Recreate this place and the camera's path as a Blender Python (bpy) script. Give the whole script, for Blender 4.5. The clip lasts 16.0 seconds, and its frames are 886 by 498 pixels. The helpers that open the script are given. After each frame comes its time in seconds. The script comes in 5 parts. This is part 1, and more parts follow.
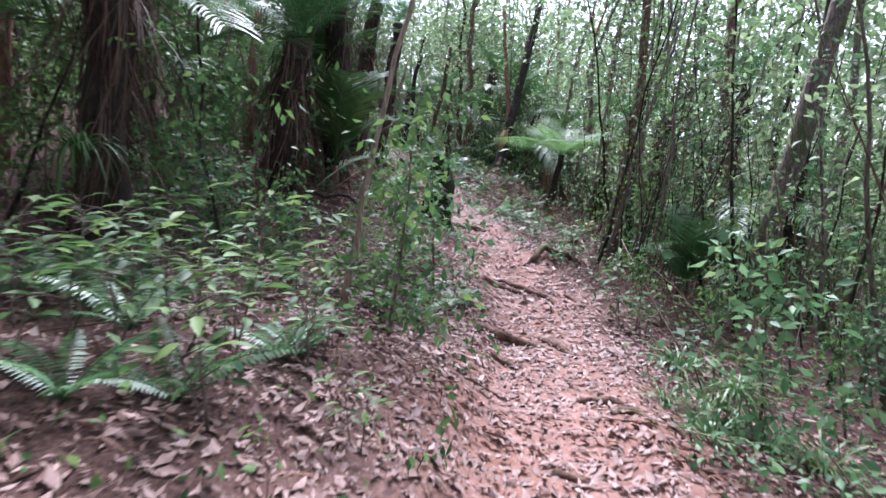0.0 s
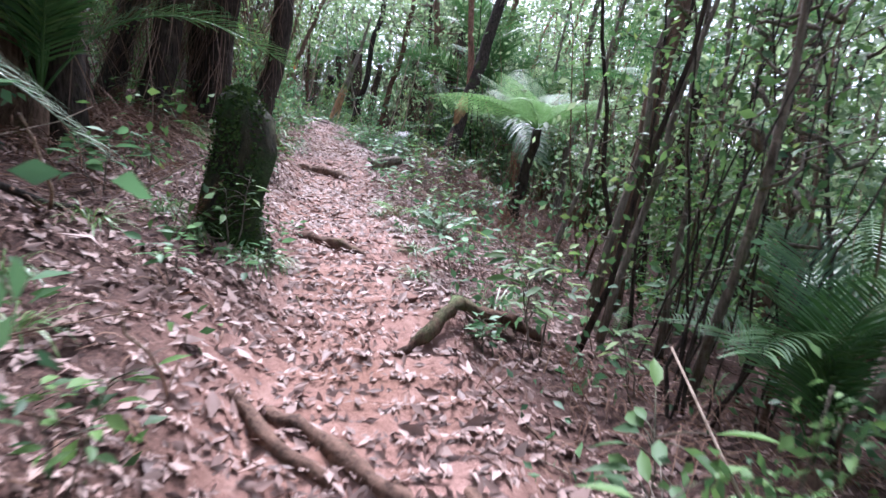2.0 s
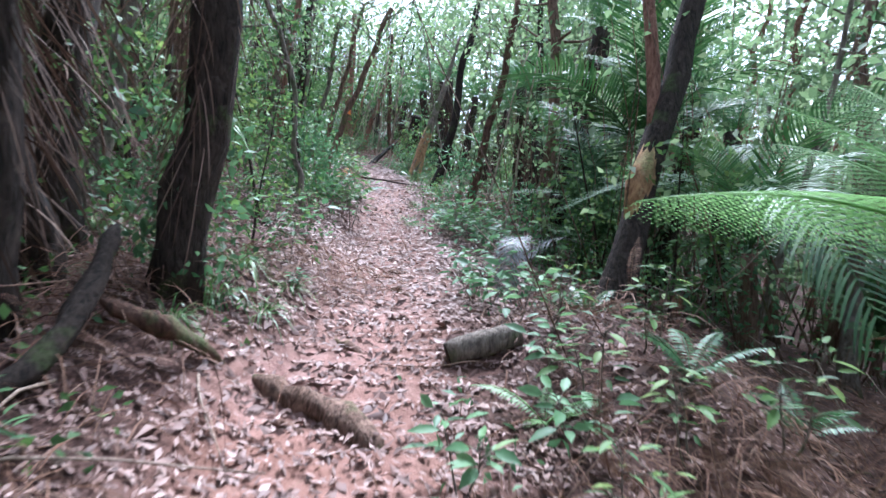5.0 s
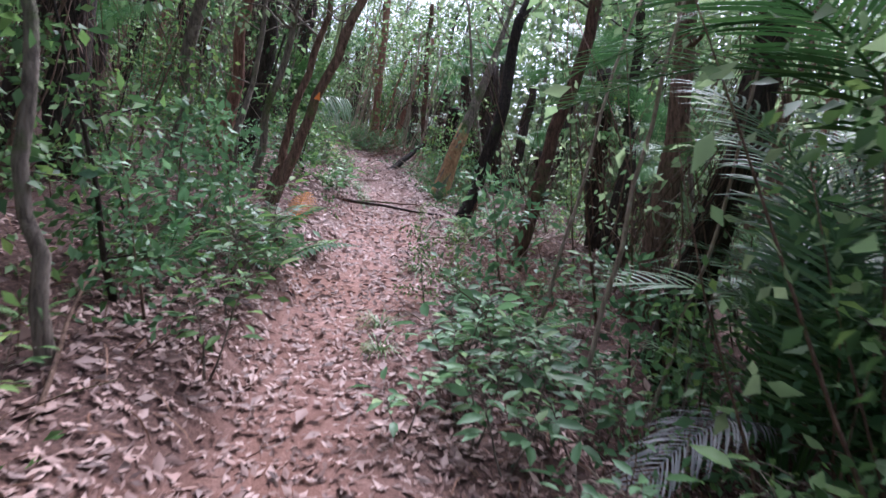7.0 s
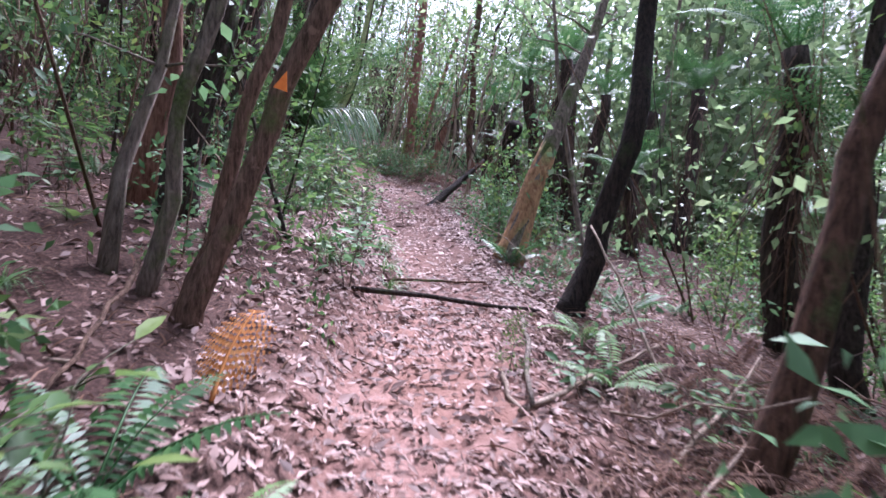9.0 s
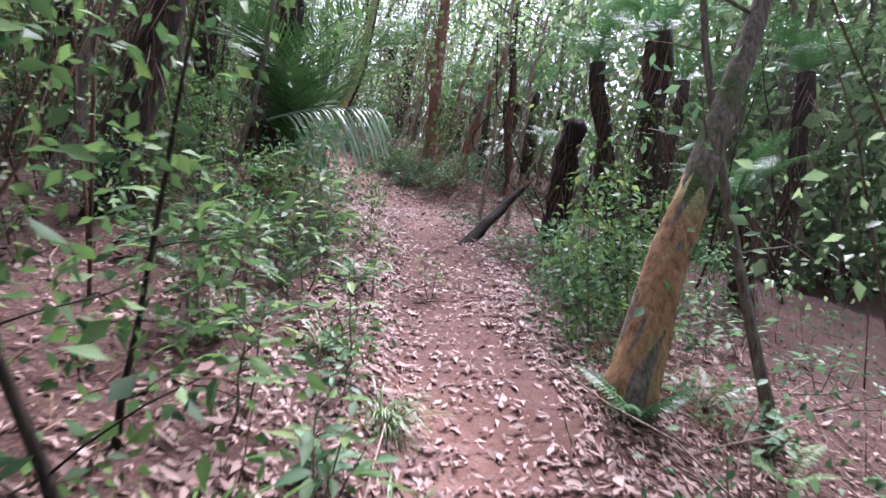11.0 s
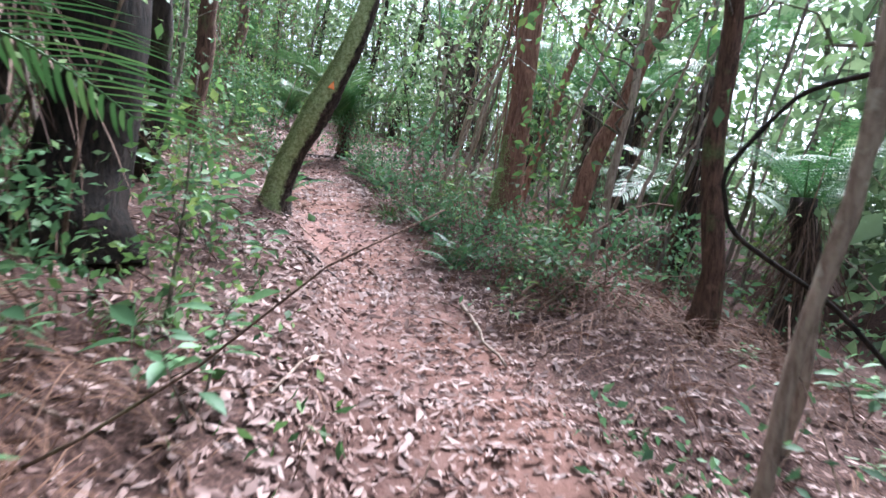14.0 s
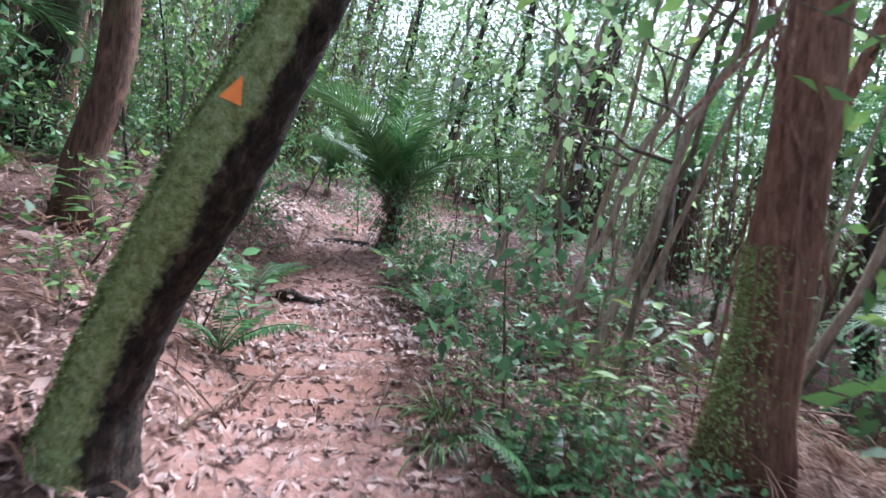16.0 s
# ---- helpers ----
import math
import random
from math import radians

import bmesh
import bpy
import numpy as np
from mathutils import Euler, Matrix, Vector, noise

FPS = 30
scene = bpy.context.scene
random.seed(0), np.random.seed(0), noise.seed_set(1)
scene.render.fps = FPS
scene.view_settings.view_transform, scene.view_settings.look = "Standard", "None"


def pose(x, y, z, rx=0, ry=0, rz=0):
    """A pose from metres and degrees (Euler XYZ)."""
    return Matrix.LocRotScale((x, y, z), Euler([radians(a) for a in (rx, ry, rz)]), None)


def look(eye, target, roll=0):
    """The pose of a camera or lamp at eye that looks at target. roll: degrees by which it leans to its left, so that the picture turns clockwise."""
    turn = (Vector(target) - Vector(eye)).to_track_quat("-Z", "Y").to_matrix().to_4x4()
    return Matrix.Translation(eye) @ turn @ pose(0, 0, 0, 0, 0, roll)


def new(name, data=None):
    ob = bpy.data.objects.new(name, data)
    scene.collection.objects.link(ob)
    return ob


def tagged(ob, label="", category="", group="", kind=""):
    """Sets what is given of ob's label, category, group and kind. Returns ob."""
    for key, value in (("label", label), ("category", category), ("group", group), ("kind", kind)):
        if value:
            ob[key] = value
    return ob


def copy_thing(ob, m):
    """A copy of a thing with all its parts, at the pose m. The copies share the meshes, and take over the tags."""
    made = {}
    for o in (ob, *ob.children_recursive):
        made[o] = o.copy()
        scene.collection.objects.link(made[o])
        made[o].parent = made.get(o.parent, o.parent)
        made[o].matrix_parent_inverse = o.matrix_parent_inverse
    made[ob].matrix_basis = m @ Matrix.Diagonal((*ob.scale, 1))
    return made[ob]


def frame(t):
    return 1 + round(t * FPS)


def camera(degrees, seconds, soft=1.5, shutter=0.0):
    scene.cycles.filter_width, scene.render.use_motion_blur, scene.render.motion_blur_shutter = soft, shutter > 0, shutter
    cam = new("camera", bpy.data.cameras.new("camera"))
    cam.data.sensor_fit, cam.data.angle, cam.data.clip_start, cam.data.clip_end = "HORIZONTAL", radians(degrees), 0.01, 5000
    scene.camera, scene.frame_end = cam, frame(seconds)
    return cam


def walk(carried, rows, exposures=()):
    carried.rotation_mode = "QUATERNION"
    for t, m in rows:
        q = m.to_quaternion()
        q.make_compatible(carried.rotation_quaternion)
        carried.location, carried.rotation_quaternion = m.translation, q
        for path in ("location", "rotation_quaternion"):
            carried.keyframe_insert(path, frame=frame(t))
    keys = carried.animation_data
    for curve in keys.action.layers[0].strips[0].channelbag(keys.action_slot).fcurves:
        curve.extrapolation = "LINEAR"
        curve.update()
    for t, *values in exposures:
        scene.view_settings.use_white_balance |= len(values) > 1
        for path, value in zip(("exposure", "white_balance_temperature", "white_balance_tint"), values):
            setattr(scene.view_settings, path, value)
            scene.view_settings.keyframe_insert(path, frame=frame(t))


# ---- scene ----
cam = camera(75.0, 16.0, shutter=0.25)
walk(cam, [
    (0.0, pose(-0.000, -0.000, 1.300, 82.91, -0.51, 0.06)),
    (0.5, pose(0.106, 1.115, 1.245, 83.44, -1.51, -2.73)),
    (1.0, pose(0.521, 2.182, 1.196, 83.84, -1.28, -3.68)),
    (1.5, pose(0.885, 3.136, 1.197, 83.13, -1.69, -3.25)),
    (2.0, pose(1.104, 4.121, 1.118, 82.67, -3.53, -0.46)),
    (2.5, pose(1.297, 5.035, 1.264, 82.52, -3.02, 3.53)),
    (3.0, pose(1.245, 5.897, 1.429, 83.38, -3.06, 6.32)),
    (3.5, pose(1.049, 6.700, 1.559, 84.03, -2.43, 7.62)),
    (4.0, pose(0.881, 7.551, 1.709, 84.86, -1.58, 8.06)),
    (4.5, pose(0.743, 8.315, 1.888, 85.21, -0.57, 8.60)),
    (6.8, pose(0.253, 13.246, 2.574, 83.88, -2.56, 14.23)),
    (7.0, pose(0.154, 13.581, 2.639, 84.35, -2.64, 14.64)),
    (7.5, pose(-0.024, 14.378, 2.674, 84.94, -3.10, 15.76)),
    (8.0, pose(-0.345, 15.196, 2.822, 85.12, -3.11, 16.67)),
    (8.5, pose(-0.809, 16.027, 2.949, 85.83, -2.57, 17.24)),
    (9.0, pose(-1.187, 16.879, 3.025, 86.10, -2.22, 17.83)),
    (9.2, pose(-1.373, 17.216, 3.058, 86.27, -1.96, 18.09)),
    (11.3, pose(-2.500, 20.172, 3.724, 84.30, -1.96, 20.14)),
    (11.5, pose(-2.637, 20.604, 3.740, 84.21, -2.01, 20.47)),
    (12.0, pose(-3.077, 21.659, 3.795, 84.88, -2.25, 21.22)),
    (12.5, pose(-3.447, 22.707, 3.825, 85.18, -3.15, 21.84)),
    (13.0, pose(-3.856, 23.731, 4.051, 85.23, -3.12, 23.14)),
    (13.5, pose(-4.318, 24.540, 4.198, 86.50, -3.28, 25.17)),
    (14.0, pose(-4.796, 25.439, 4.336, 85.86, -3.58, 25.75)),
    (14.5, pose(-5.222, 26.341, 4.522, 85.96, -3.88, 26.69)),
    (15.0, pose(-5.719, 27.142, 4.665, 87.57, -3.88, 28.29)),
    (15.5, pose(-6.167, 27.998, 4.863, 89.93, -4.00, 31.95)),
    (16.0, pose(-6.691, 28.746, 4.972, 90.94, -5.89, 34.30)),
], exposures=[(0.0, 1.68, 5450, 21), (1.5, 1.82, 5450, 21), (2.5, 1.87, 5350, 15), (3.7, 1.9, 5100, 9), (4.5, 2.0, 5100, 10), (7.3, 1.52, 5450, 23), (8.1, 1.68, 5400, 26), (8.7, 1.88, 5400, 31), (11.5, 1.9, 5650, 25), (12.7, 1.6, 5600, 19), (13.5, 2.05, 5450, 15), (14.3, 2.24, 5400, 14), (15.3, 2.4, 5250, 14), (16.0, 2.1, 5300, 14)])

# ---- world ----
world = bpy.data.worlds.new("sky")
scene.world = world
world.use_nodes = True
wn = world.node_tree
sky = wn.nodes.new("ShaderNodeTexSky")
sky.sky_type, sky.sun_disc = "NISHITA", False
sky.sun_elevation, sky.sun_rotation = radians(54), radians(4)
sky.air_density, sky.dust_density, sky.ozone_density = 1.0, 3.0, 1.0
haze = wn.nodes.new("ShaderNodeHueSaturation")
haze.inputs["Saturation"].default_value = 0.35
wn.links.new(sky.outputs[0], haze.inputs["Color"])
wn.links.new(haze.outputs[0], wn.nodes["Background"].inputs[0])
wn.nodes["Background"].inputs[1].default_value = 0.11
sun = new("sun", bpy.data.lights.new("sun", "SUN"))
sun.data.energy, sun.data.angle, sun.data.color = 3.2, radians(22), (1.0, 0.96, 0.9)
sun.matrix_world = look((0.6, 8.5, 11.7), (0, 0, 0))

# ---- small helpers ----
rng = np.random.default_rng(7)


def mesh_np(name, V, F):
    V, F = np.asarray(V, dtype=np.float32), np.asarray(F, dtype=np.int32)
    me = bpy.data.meshes.new(name)
    me.vertices.add(len(V))
    me.vertices.foreach_set("co", V.ravel())
    me.loops.add(F.size)
    me.loops.foreach_set("vertex_index", F.ravel())
    me.polygons.add(len(F))
    me.polygons.foreach_set("loop_start", np.arange(0, F.size, F.shape[1], dtype=np.int32))
    me.update(calc_edges=True)
    return me


def join(parts):
    Vs, Fs, n = [], [], 0
    for V, F in parts:
        Vs.append(V)
        Fs.append(F + n)
        n += len(V)
    return np.concatenate(Vs), np.concatenate(Fs)


def smooth(me):
    me.polygons.foreach_set("use_smooth", np.ones(len(me.polygons), dtype=bool))
    return me


def part(name, geo, mat, parent=None, label="", soft=True):
    """One mesh object from (verts, quads) or a mesh, under a thing."""
    me = geo if isinstance(geo, bpy.types.Mesh) else mesh_np(name, *geo)
    if soft:
        smooth(me)
    if mat and not me.materials:
        me.materials.append(mat)
    ob = new(name, me)
    if parent:
        ob.parent = parent
    return tagged(ob, label) if label else ob


def thing(name, label, category, group="", kind=""):
    return tagged(new(name), label, category, group, kind)


def unit(a):
    return a / np.maximum(np.linalg.norm(a, axis=-1, keepdims=True), 1e-9)


def leaves(base, way, up, L, W, fold=0.12, bend=0.12):
    """Folded leaves, two quads each."""
    n = len(base)
    L, W = np.broadcast_to(L, n)[:, None], np.broadcast_to(W, n)[:, None]
    way = unit(way)
    side = unit(np.cross(way, up))
    nrm = np.cross(side, way)
    mid = base + way * L * 0.45
    V = np.stack([base, mid - side * W * 0.5 + nrm * W * fold, mid + side * W * 0.5 + nrm * W * fold, mid,
                  base + way * L - nrm * L * bend], 1).reshape(-1, 3)
    k = np.arange(n)[:, None] * 5
    F = np.concatenate([k + [0, 3, 4, 1], k + [0, 2, 4, 3]])
    return V, F


def broad_leaves(base, way, up, L, W, fold=0.12, bend=0.12):
    """Oval leaves folded along the midrib, six quads each, pointed at the tip."""
    n = len(base)
    L, W = np.broadcast_to(L, n)[:, None], np.broadcast_to(W, n)[:, None]
    way = unit(way)
    side = unit(np.cross(way, up))
    nrm = np.cross(side, way)
    rows = []
    for t, w in ((0.0, 0.05), (0.25, 0.42), (0.6, 0.44), (1.0, 0.02)):
        mid = base + way * L * t - nrm * L * bend * t * t
        rows.append([mid - side * W * w + nrm * W * fold * w * 2, mid, mid + side * W * w + nrm * W * fold * w * 2])
    V = np.stack([p for row in rows for p in row], 1).reshape(-1, 3)
    k = np.arange(n)[:, None] * 12
    F = np.concatenate([k + [3 * j + c, 3 * j + c + 1, 3 * j + c + 4, 3 * j + c + 3] for j in range(3) for c in (0, 1)])
    return V, F


def ribbons(base, way, up, L, W, droop, seg=4, curl=0.0):
    """Blades that bend down along their length."""
    n = len(base)
    L, W, droop = (np.broadcast_to(a, n)[:, None] for a in (L, W, droop))
    way = unit(way)
    side = unit(np.cross(way, up))
    V = []
    for j in range(seg + 1):
        t = j / seg
        c = base + way * L * t * (1 - 0.25 * droop * t) + np.array([0, 0, -1.0]) * L * droop * t * t + side * L * curl * t * t
        w = W * (0.55 + 1.6 * t * (1 - t)) * (1 if j < seg else 0.12)
        V += [c - side * w * 0.5, c + side * w * 0.5]
    V = np.stack(V, 1).reshape(-1, 3)
    k = np.arange(n)[:, None] * 2 * (seg + 1)
    F = np.concatenate([k + [2 * j, 2 * j + 1, 2 * j + 3, 2 * j + 2] for j in range(seg)])
    return V, F


def tube(pts, radii, sides=8, rough=0.0, seed=0):
    pts = np.asarray(pts, float)
    radii = np.broadcast_to(radii, len(pts)).astype(float)
    tan = unit(np.gradient(pts, axis=0))
    ref = np.array([0.31, 0.9, 0.12])
    a = unit(np.cross(tan, ref))
    b = np.cross(tan, a)
    ang = np.linspace(0, 2 * np.pi, sides, endpoint=False)
    r = np.random.default_rng(seed)
    R = radii[:, None] * (1 + rough * r.normal(size=(len(pts), sides)))
    V = pts[:, None] + R[..., None] * (np.cos(ang)[None, :, None] * a[:, None] + np.sin(ang)[None, :, None] * b[:, None])
    V = np.concatenate([V.reshape(-1, 3), pts[:1], pts[-1:]])
    i, j = np.meshgrid(np.arange(len(pts) - 1), np.arange(sides), indexing="ij")
    j2 = (j + 1) % sides
    F = np.stack([i * sides + j, i * sides + j2, (i + 1) * sides + j2, (i + 1) * sides + j], -1).reshape(-1, 4)
    m = len(pts) * sides
    k = np.arange(0, sides, 2)
    caps = [np.stack([np.full(len(k), m), (k + 2) % sides, (k + 1) % sides, k], 1),
            np.stack([np.full(len(k), m + 1), m - sides + k, m - sides + (k + 1) % sides, m - sides + (k + 2) % sides], 1)]
    return V, np.concatenate([F] + caps)


def curve_pts(a, b, n=8, wobble=0.0, sag=0.0, seed=0):
    """Points of a wandering line from a to b."""
    r = np.random.default_rng(seed)
    a, b = np.asarray(a, float), np.asarray(b, float)
    t = np.linspace(0, 1, n)[:, None]
    w = np.cumsum(r.normal(size=(n, 3)), 0)
    w -= w[:1] + (w[-1:] - w[:1]) * t
    return a + (b - a) * t + w * wobble + np.array([0, 0, -1.0]) * sag * 4 * t * (1 - t)


def taper(r0, r1, n, flare=0.0):
    t = np.linspace(0, 1, n)
    return (r0 + (r1 - r0) * t) * (1 + flare * np.exp(-t * n * 0.9))


# ---- materials ----
def node_mat(name, rough=0.8, spec=0.3):
    m = bpy.data.materials.new(name)
    m.use_nodes = True
    nt = m.node_tree
    p = nt.nodes["Principled BSDF"]
    p.inputs["Roughness"].default_value = rough
    p.inputs["Specular IOR Level"].default_value = spec
    return m, nt, p


def ramp(nt, fac, stops):
    r = nt.nodes.new("ShaderNodeValToRGB")
    while len(r.color_ramp.elements) < len(stops):
        r.color_ramp.elements.new(0.5)
    for e, (at, c) in zip(r.color_ramp.elements, stops):
        e.position, e.color = at, (*c, 1)
    nt.links.new(fac, r.inputs[0])
    return r.outputs[0]


def noise_tex(nt, scale, detail=4, stretch=None, rough=0.6):
    n = nt.nodes.new("ShaderNodeTexNoise")
    n.inputs["Scale"].default_value, n.inputs["Detail"].default_value, n.inputs["Roughness"].default_value = scale, detail, rough
    tc = nt.nodes.new("ShaderNodeTexCoord")
    mp = nt.nodes.new("ShaderNodeMapping")
    mp.inputs["Scale"].default_value = stretch or (1, 1, 1)
    nt.links.new(tc.outputs["Object"], mp.inputs[0])
    nt.links.new(mp.outputs[0], n.inputs["Vector"])
    return n.outputs["Fac"]


def mix_col(nt, fac, a, b, blend="MIX"):
    m = nt.nodes.new("ShaderNodeMix")
    m.data_type, m.blend_type = "RGBA", blend
    for sock, v in ((m.inputs[0], fac), (m.inputs[6], a), (m.inputs[7], b)):
        if isinstance(v, (int, float)):
            sock.default_value = v
        elif isinstance(v, tuple):
            sock.default_value = (*v, 1)
        else:
            nt.links.new(v, sock)
    return m.outputs[2]


def bump(nt, p, height, strength, dist=0.01):
    b = nt.nodes.new("ShaderNodeBump")
    b.inputs["Strength"].default_value, b.inputs["Distance"].default_value = strength, dist
    nt.links.new(height, b.inputs["Height"])
    nt.links.new(b.outputs[0], p.inputs["Normal"])


def leaf_mat(name, stops, rough=0.42, through_light=0.35, spec=0.5):
    """Leaves whose colour varies from leaf to leaf and plant to plant; light passes through."""
    m, nt, p = node_mat(name, rough, spec)
    g = nt.nodes.new("ShaderNodeNewGeometry")
    o = nt.nodes.new("ShaderNodeObjectInfo")
    add = nt.nodes.new("ShaderNodeMath")
    add.operation = "MULTIPLY_ADD"
    nt.links.new(g.outputs["Random Per Island"], add.inputs[0])
    add.inputs[1].default_value = 0.75
    half = nt.nodes.new("ShaderNodeMath")
    half.operation = "MULTIPLY"
    half.inputs[1].default_value = 0.25
    nt.links.new(o.outputs["Random"], half.inputs[0])
    nt.links.new(half.outputs[0], add.inputs[2])
    c = ramp(nt, add.outputs[0], stops)
    c = mix_col(nt, 0.25, c, ramp(nt, noise_tex(nt, 14, 3), [(0.3, (0.45, 0.45, 0.4)), (0.7, (1, 1, 1))]), "MULTIPLY")
    nt.links.new(c, p.inputs["Base Color"])
    if through_light:
        t = nt.nodes.new("ShaderNodeBsdfTranslucent")
        nt.links.new(c, t.inputs[0])
        s = nt.nodes.new("ShaderNodeMixShader")
        s.inputs[0].default_value = through_light
        nt.links.new(p.outputs[0], s.inputs[1])
        nt.links.new(t.outputs[0], s.inputs[2])
        nt.links.new(s.outputs[0], nt.nodes["Material Output"].inputs[0])
    return m


def bark_mat(name, dark, light, moss=(0.07, 0.1, 0.03), moss_at=0.62, stretch=(7, 7, 1.3), depth=0.5, scale=6):
    m, nt, p = node_mat(name, 0.88, 0.2)
    n = noise_tex(nt, scale, 6, stretch, 0.7)
    c = ramp(nt, n, [(0.36, dark), (0.5, tuple((a + b) / 2 for a, b in zip(dark, light))), (0.66, light)])
    lich = ramp(nt, noise_tex(nt, 11, 5), [(0.6, (0, 0, 0)), (0.68, (0.55, 0.55, 0.55))])
    c = mix_col(nt, lich, c, tuple(min(0.5, a * 1.35 + 0.01) for a in light))
    big = noise_tex(nt, 2.3, 5)
    fac = ramp(nt, big, [(moss_at - 0.06, (0, 0, 0)), (moss_at + 0.08, (1, 1, 1))])
    mossc = ramp(nt, noise_tex(nt, 60, 4), [(0.3, tuple(a * 0.5 for a in moss)), (0.7, tuple(a * 1.5 for a in moss))])
    c = mix_col(nt, fac, c, mossc)
    nt.links.new(c, p.inputs["Base Color"])
    bump(nt, p, n, min(1.0, depth * 1.6), 0.03)
    return m


GREEN = leaf_mat("leaf_green", [(0.0, (0.03, 0.07, 0.028)), (0.4, (0.085, 0.16, 0.055)), (0.75, (0.15, 0.26, 0.075)), (1.0, (0.27, 0.35, 0.1))], 0.56, 0.42, 0.3)
BLUEGREEN = leaf_mat("leaf_bluegreen", [(0.0, (0.045, 0.1, 0.05)), (0.5, (0.11, 0.22, 0.095)), (0.9, (0.2, 0.35, 0.16)), (1.0, (0.28, 0.33, 0.11))], 0.5, 0.38, 0.32)
CANOPY = leaf_mat("leaf_canopy", [(0.0, (0.08, 0.13, 0.06)), (0.5, (0.19, 0.28, 0.13)), (1.0, (0.37, 0.46, 0.24))], 0.5, 0.58)
SEDGE = leaf_mat("sedge", [(0.0, (0.04, 0.1, 0.025)), (0.6, (0.1, 0.2, 0.05)), (0.9, (0.18, 0.26, 0.08)), (1.0, (0.3, 0.25, 0.12))], 0.45, 0.25)
FERN = leaf_mat("fern_green", [(0.0, (0.12, 0.24, 0.07)), (0.5, (0.18, 0.33, 0.11)), (1.0, (0.27, 0.42, 0.17))], 0.5, 0.5)
DARKFERN = leaf_mat("fern_dark", [(0.0, (0.03, 0.09, 0.03)), (0.6, (0.06, 0.16, 0.05)), (1.0, (0.12, 0.24, 0.07))], 0.45, 0.35)
PALM = leaf_mat("palm_green", [(0.0, (0.03, 0.08, 0.025)), (0.6, (0.06, 0.14, 0.04)), (1.0, (0.12, 0.2, 0.06))], 0.45, 0.25, 0.4)
PALE_PALM = leaf_mat("palm_pale", [(0.0, (0.12, 0.2, 0.12)), (0.6, (0.22, 0.3, 0.2)), (1.0, (0.34, 0.38, 0.28))], 0.35, 0.25, 0.5)
GREY_FROND = leaf_mat("frond_grey", [(0.0, (0.1, 0.1, 0.1)), (0.6, (0.22, 0.22, 0.23)), (1.0, (0.34, 0.33, 0.32))], 0.5, 0.1)
BROWN = leaf_mat("dead_brown", [(0.0, (0.06, 0.03, 0.02)), (0.5, (0.16, 0.08, 0.05)), (0.85, (0.24, 0.14, 0.095)), (1.0, (0.34, 0.23, 0.17))], 0.7, 0.12, 0.2)
DARK_BROWN = leaf_mat("dead_dark_brown", [(0.0, (0.035, 0.02, 0.015)), (0.5, (0.11, 0.066, 0.048)), (0.85, (0.21, 0.135, 0.1)), (1.0, (0.34, 0.24, 0.19))], 0.75, 0.1, 0.2)
ORANGE = leaf_mat("dead_orange", [(0.0, (0.38, 0.13, 0.03)), (0.6, (0.55, 0.23, 0.07)), (1.0, (0.62, 0.34, 0.14))], 0.7, 0.2, 0.2)
LITTER = leaf_mat("leaf_litter", [(0.0, (0.07, 0.036, 0.03)), (0.22, (0.18, 0.105, 0.088)), (0.5, (0.27, 0.165, 0.138)), (0.8, (0.36, 0.245, 0.212)), (0.97, (0.46, 0.37, 0.335)), (1.0, (0.5, 0.27, 0.07))], 0.62, 0.0, 0.35)
BARK_BROWN = bark_mat("bark_brown", (0.06, 0.035, 0.025), (0.24, 0.15, 0.11))
BARK_GREY = bark_mat("bark_grey", (0.07, 0.055, 0.045), (0.27, 0.22, 0.18), moss_at=0.58)
BARK_DARK = bark_mat("bark_dark", (0.012, 0.01, 0.009), (0.07, 0.05, 0.04), moss_at=0.64)
BARK_RED = bark_mat("bark_red", (0.11, 0.05, 0.035), (0.34, 0.18, 0.13), moss_at=0.75)
BARK_YELLOW = bark_mat("bark_yellow", (0.16, 0.08, 0.042), (0.45, 0.27, 0.14), moss=(0.24, 0.24, 0.1), moss_at=0.56, stretch=(4, 4, 1.6), depth=0.5)
BARK_MOSS = bark_mat("bark_moss", (0.035, 0.02, 0.014), (0.15, 0.08, 0.055), moss=(0.09, 0.12, 0.045), moss_at=0.6)
BARK_BLACK = bark_mat("bark_black", (0.006, 0.005, 0.0045), (0.04, 0.028, 0.022), moss=(0.03, 0.045, 0.015), moss_at=0.66)
STICK = bark_mat("stick_pale", (0.16, 0.11, 0.085), (0.42, 0.33, 0.26), moss_at=0.9, depth=0.25)
ROOT = bark_mat("root_bark", (0.045, 0.025, 0.018), (0.19, 0.11, 0.08), moss=(0.13, 0.12, 0.04), moss_at=0.62, stretch=(3, 3, 3), depth=0.4)
STUMP = bark_mat("stump_moss", (0.012, 0.01, 0.008), (0.05, 0.045, 0.025), moss=(0.03, 0.05, 0.015), moss_at=0.5, stretch=(4, 4, 2), depth=0.8)


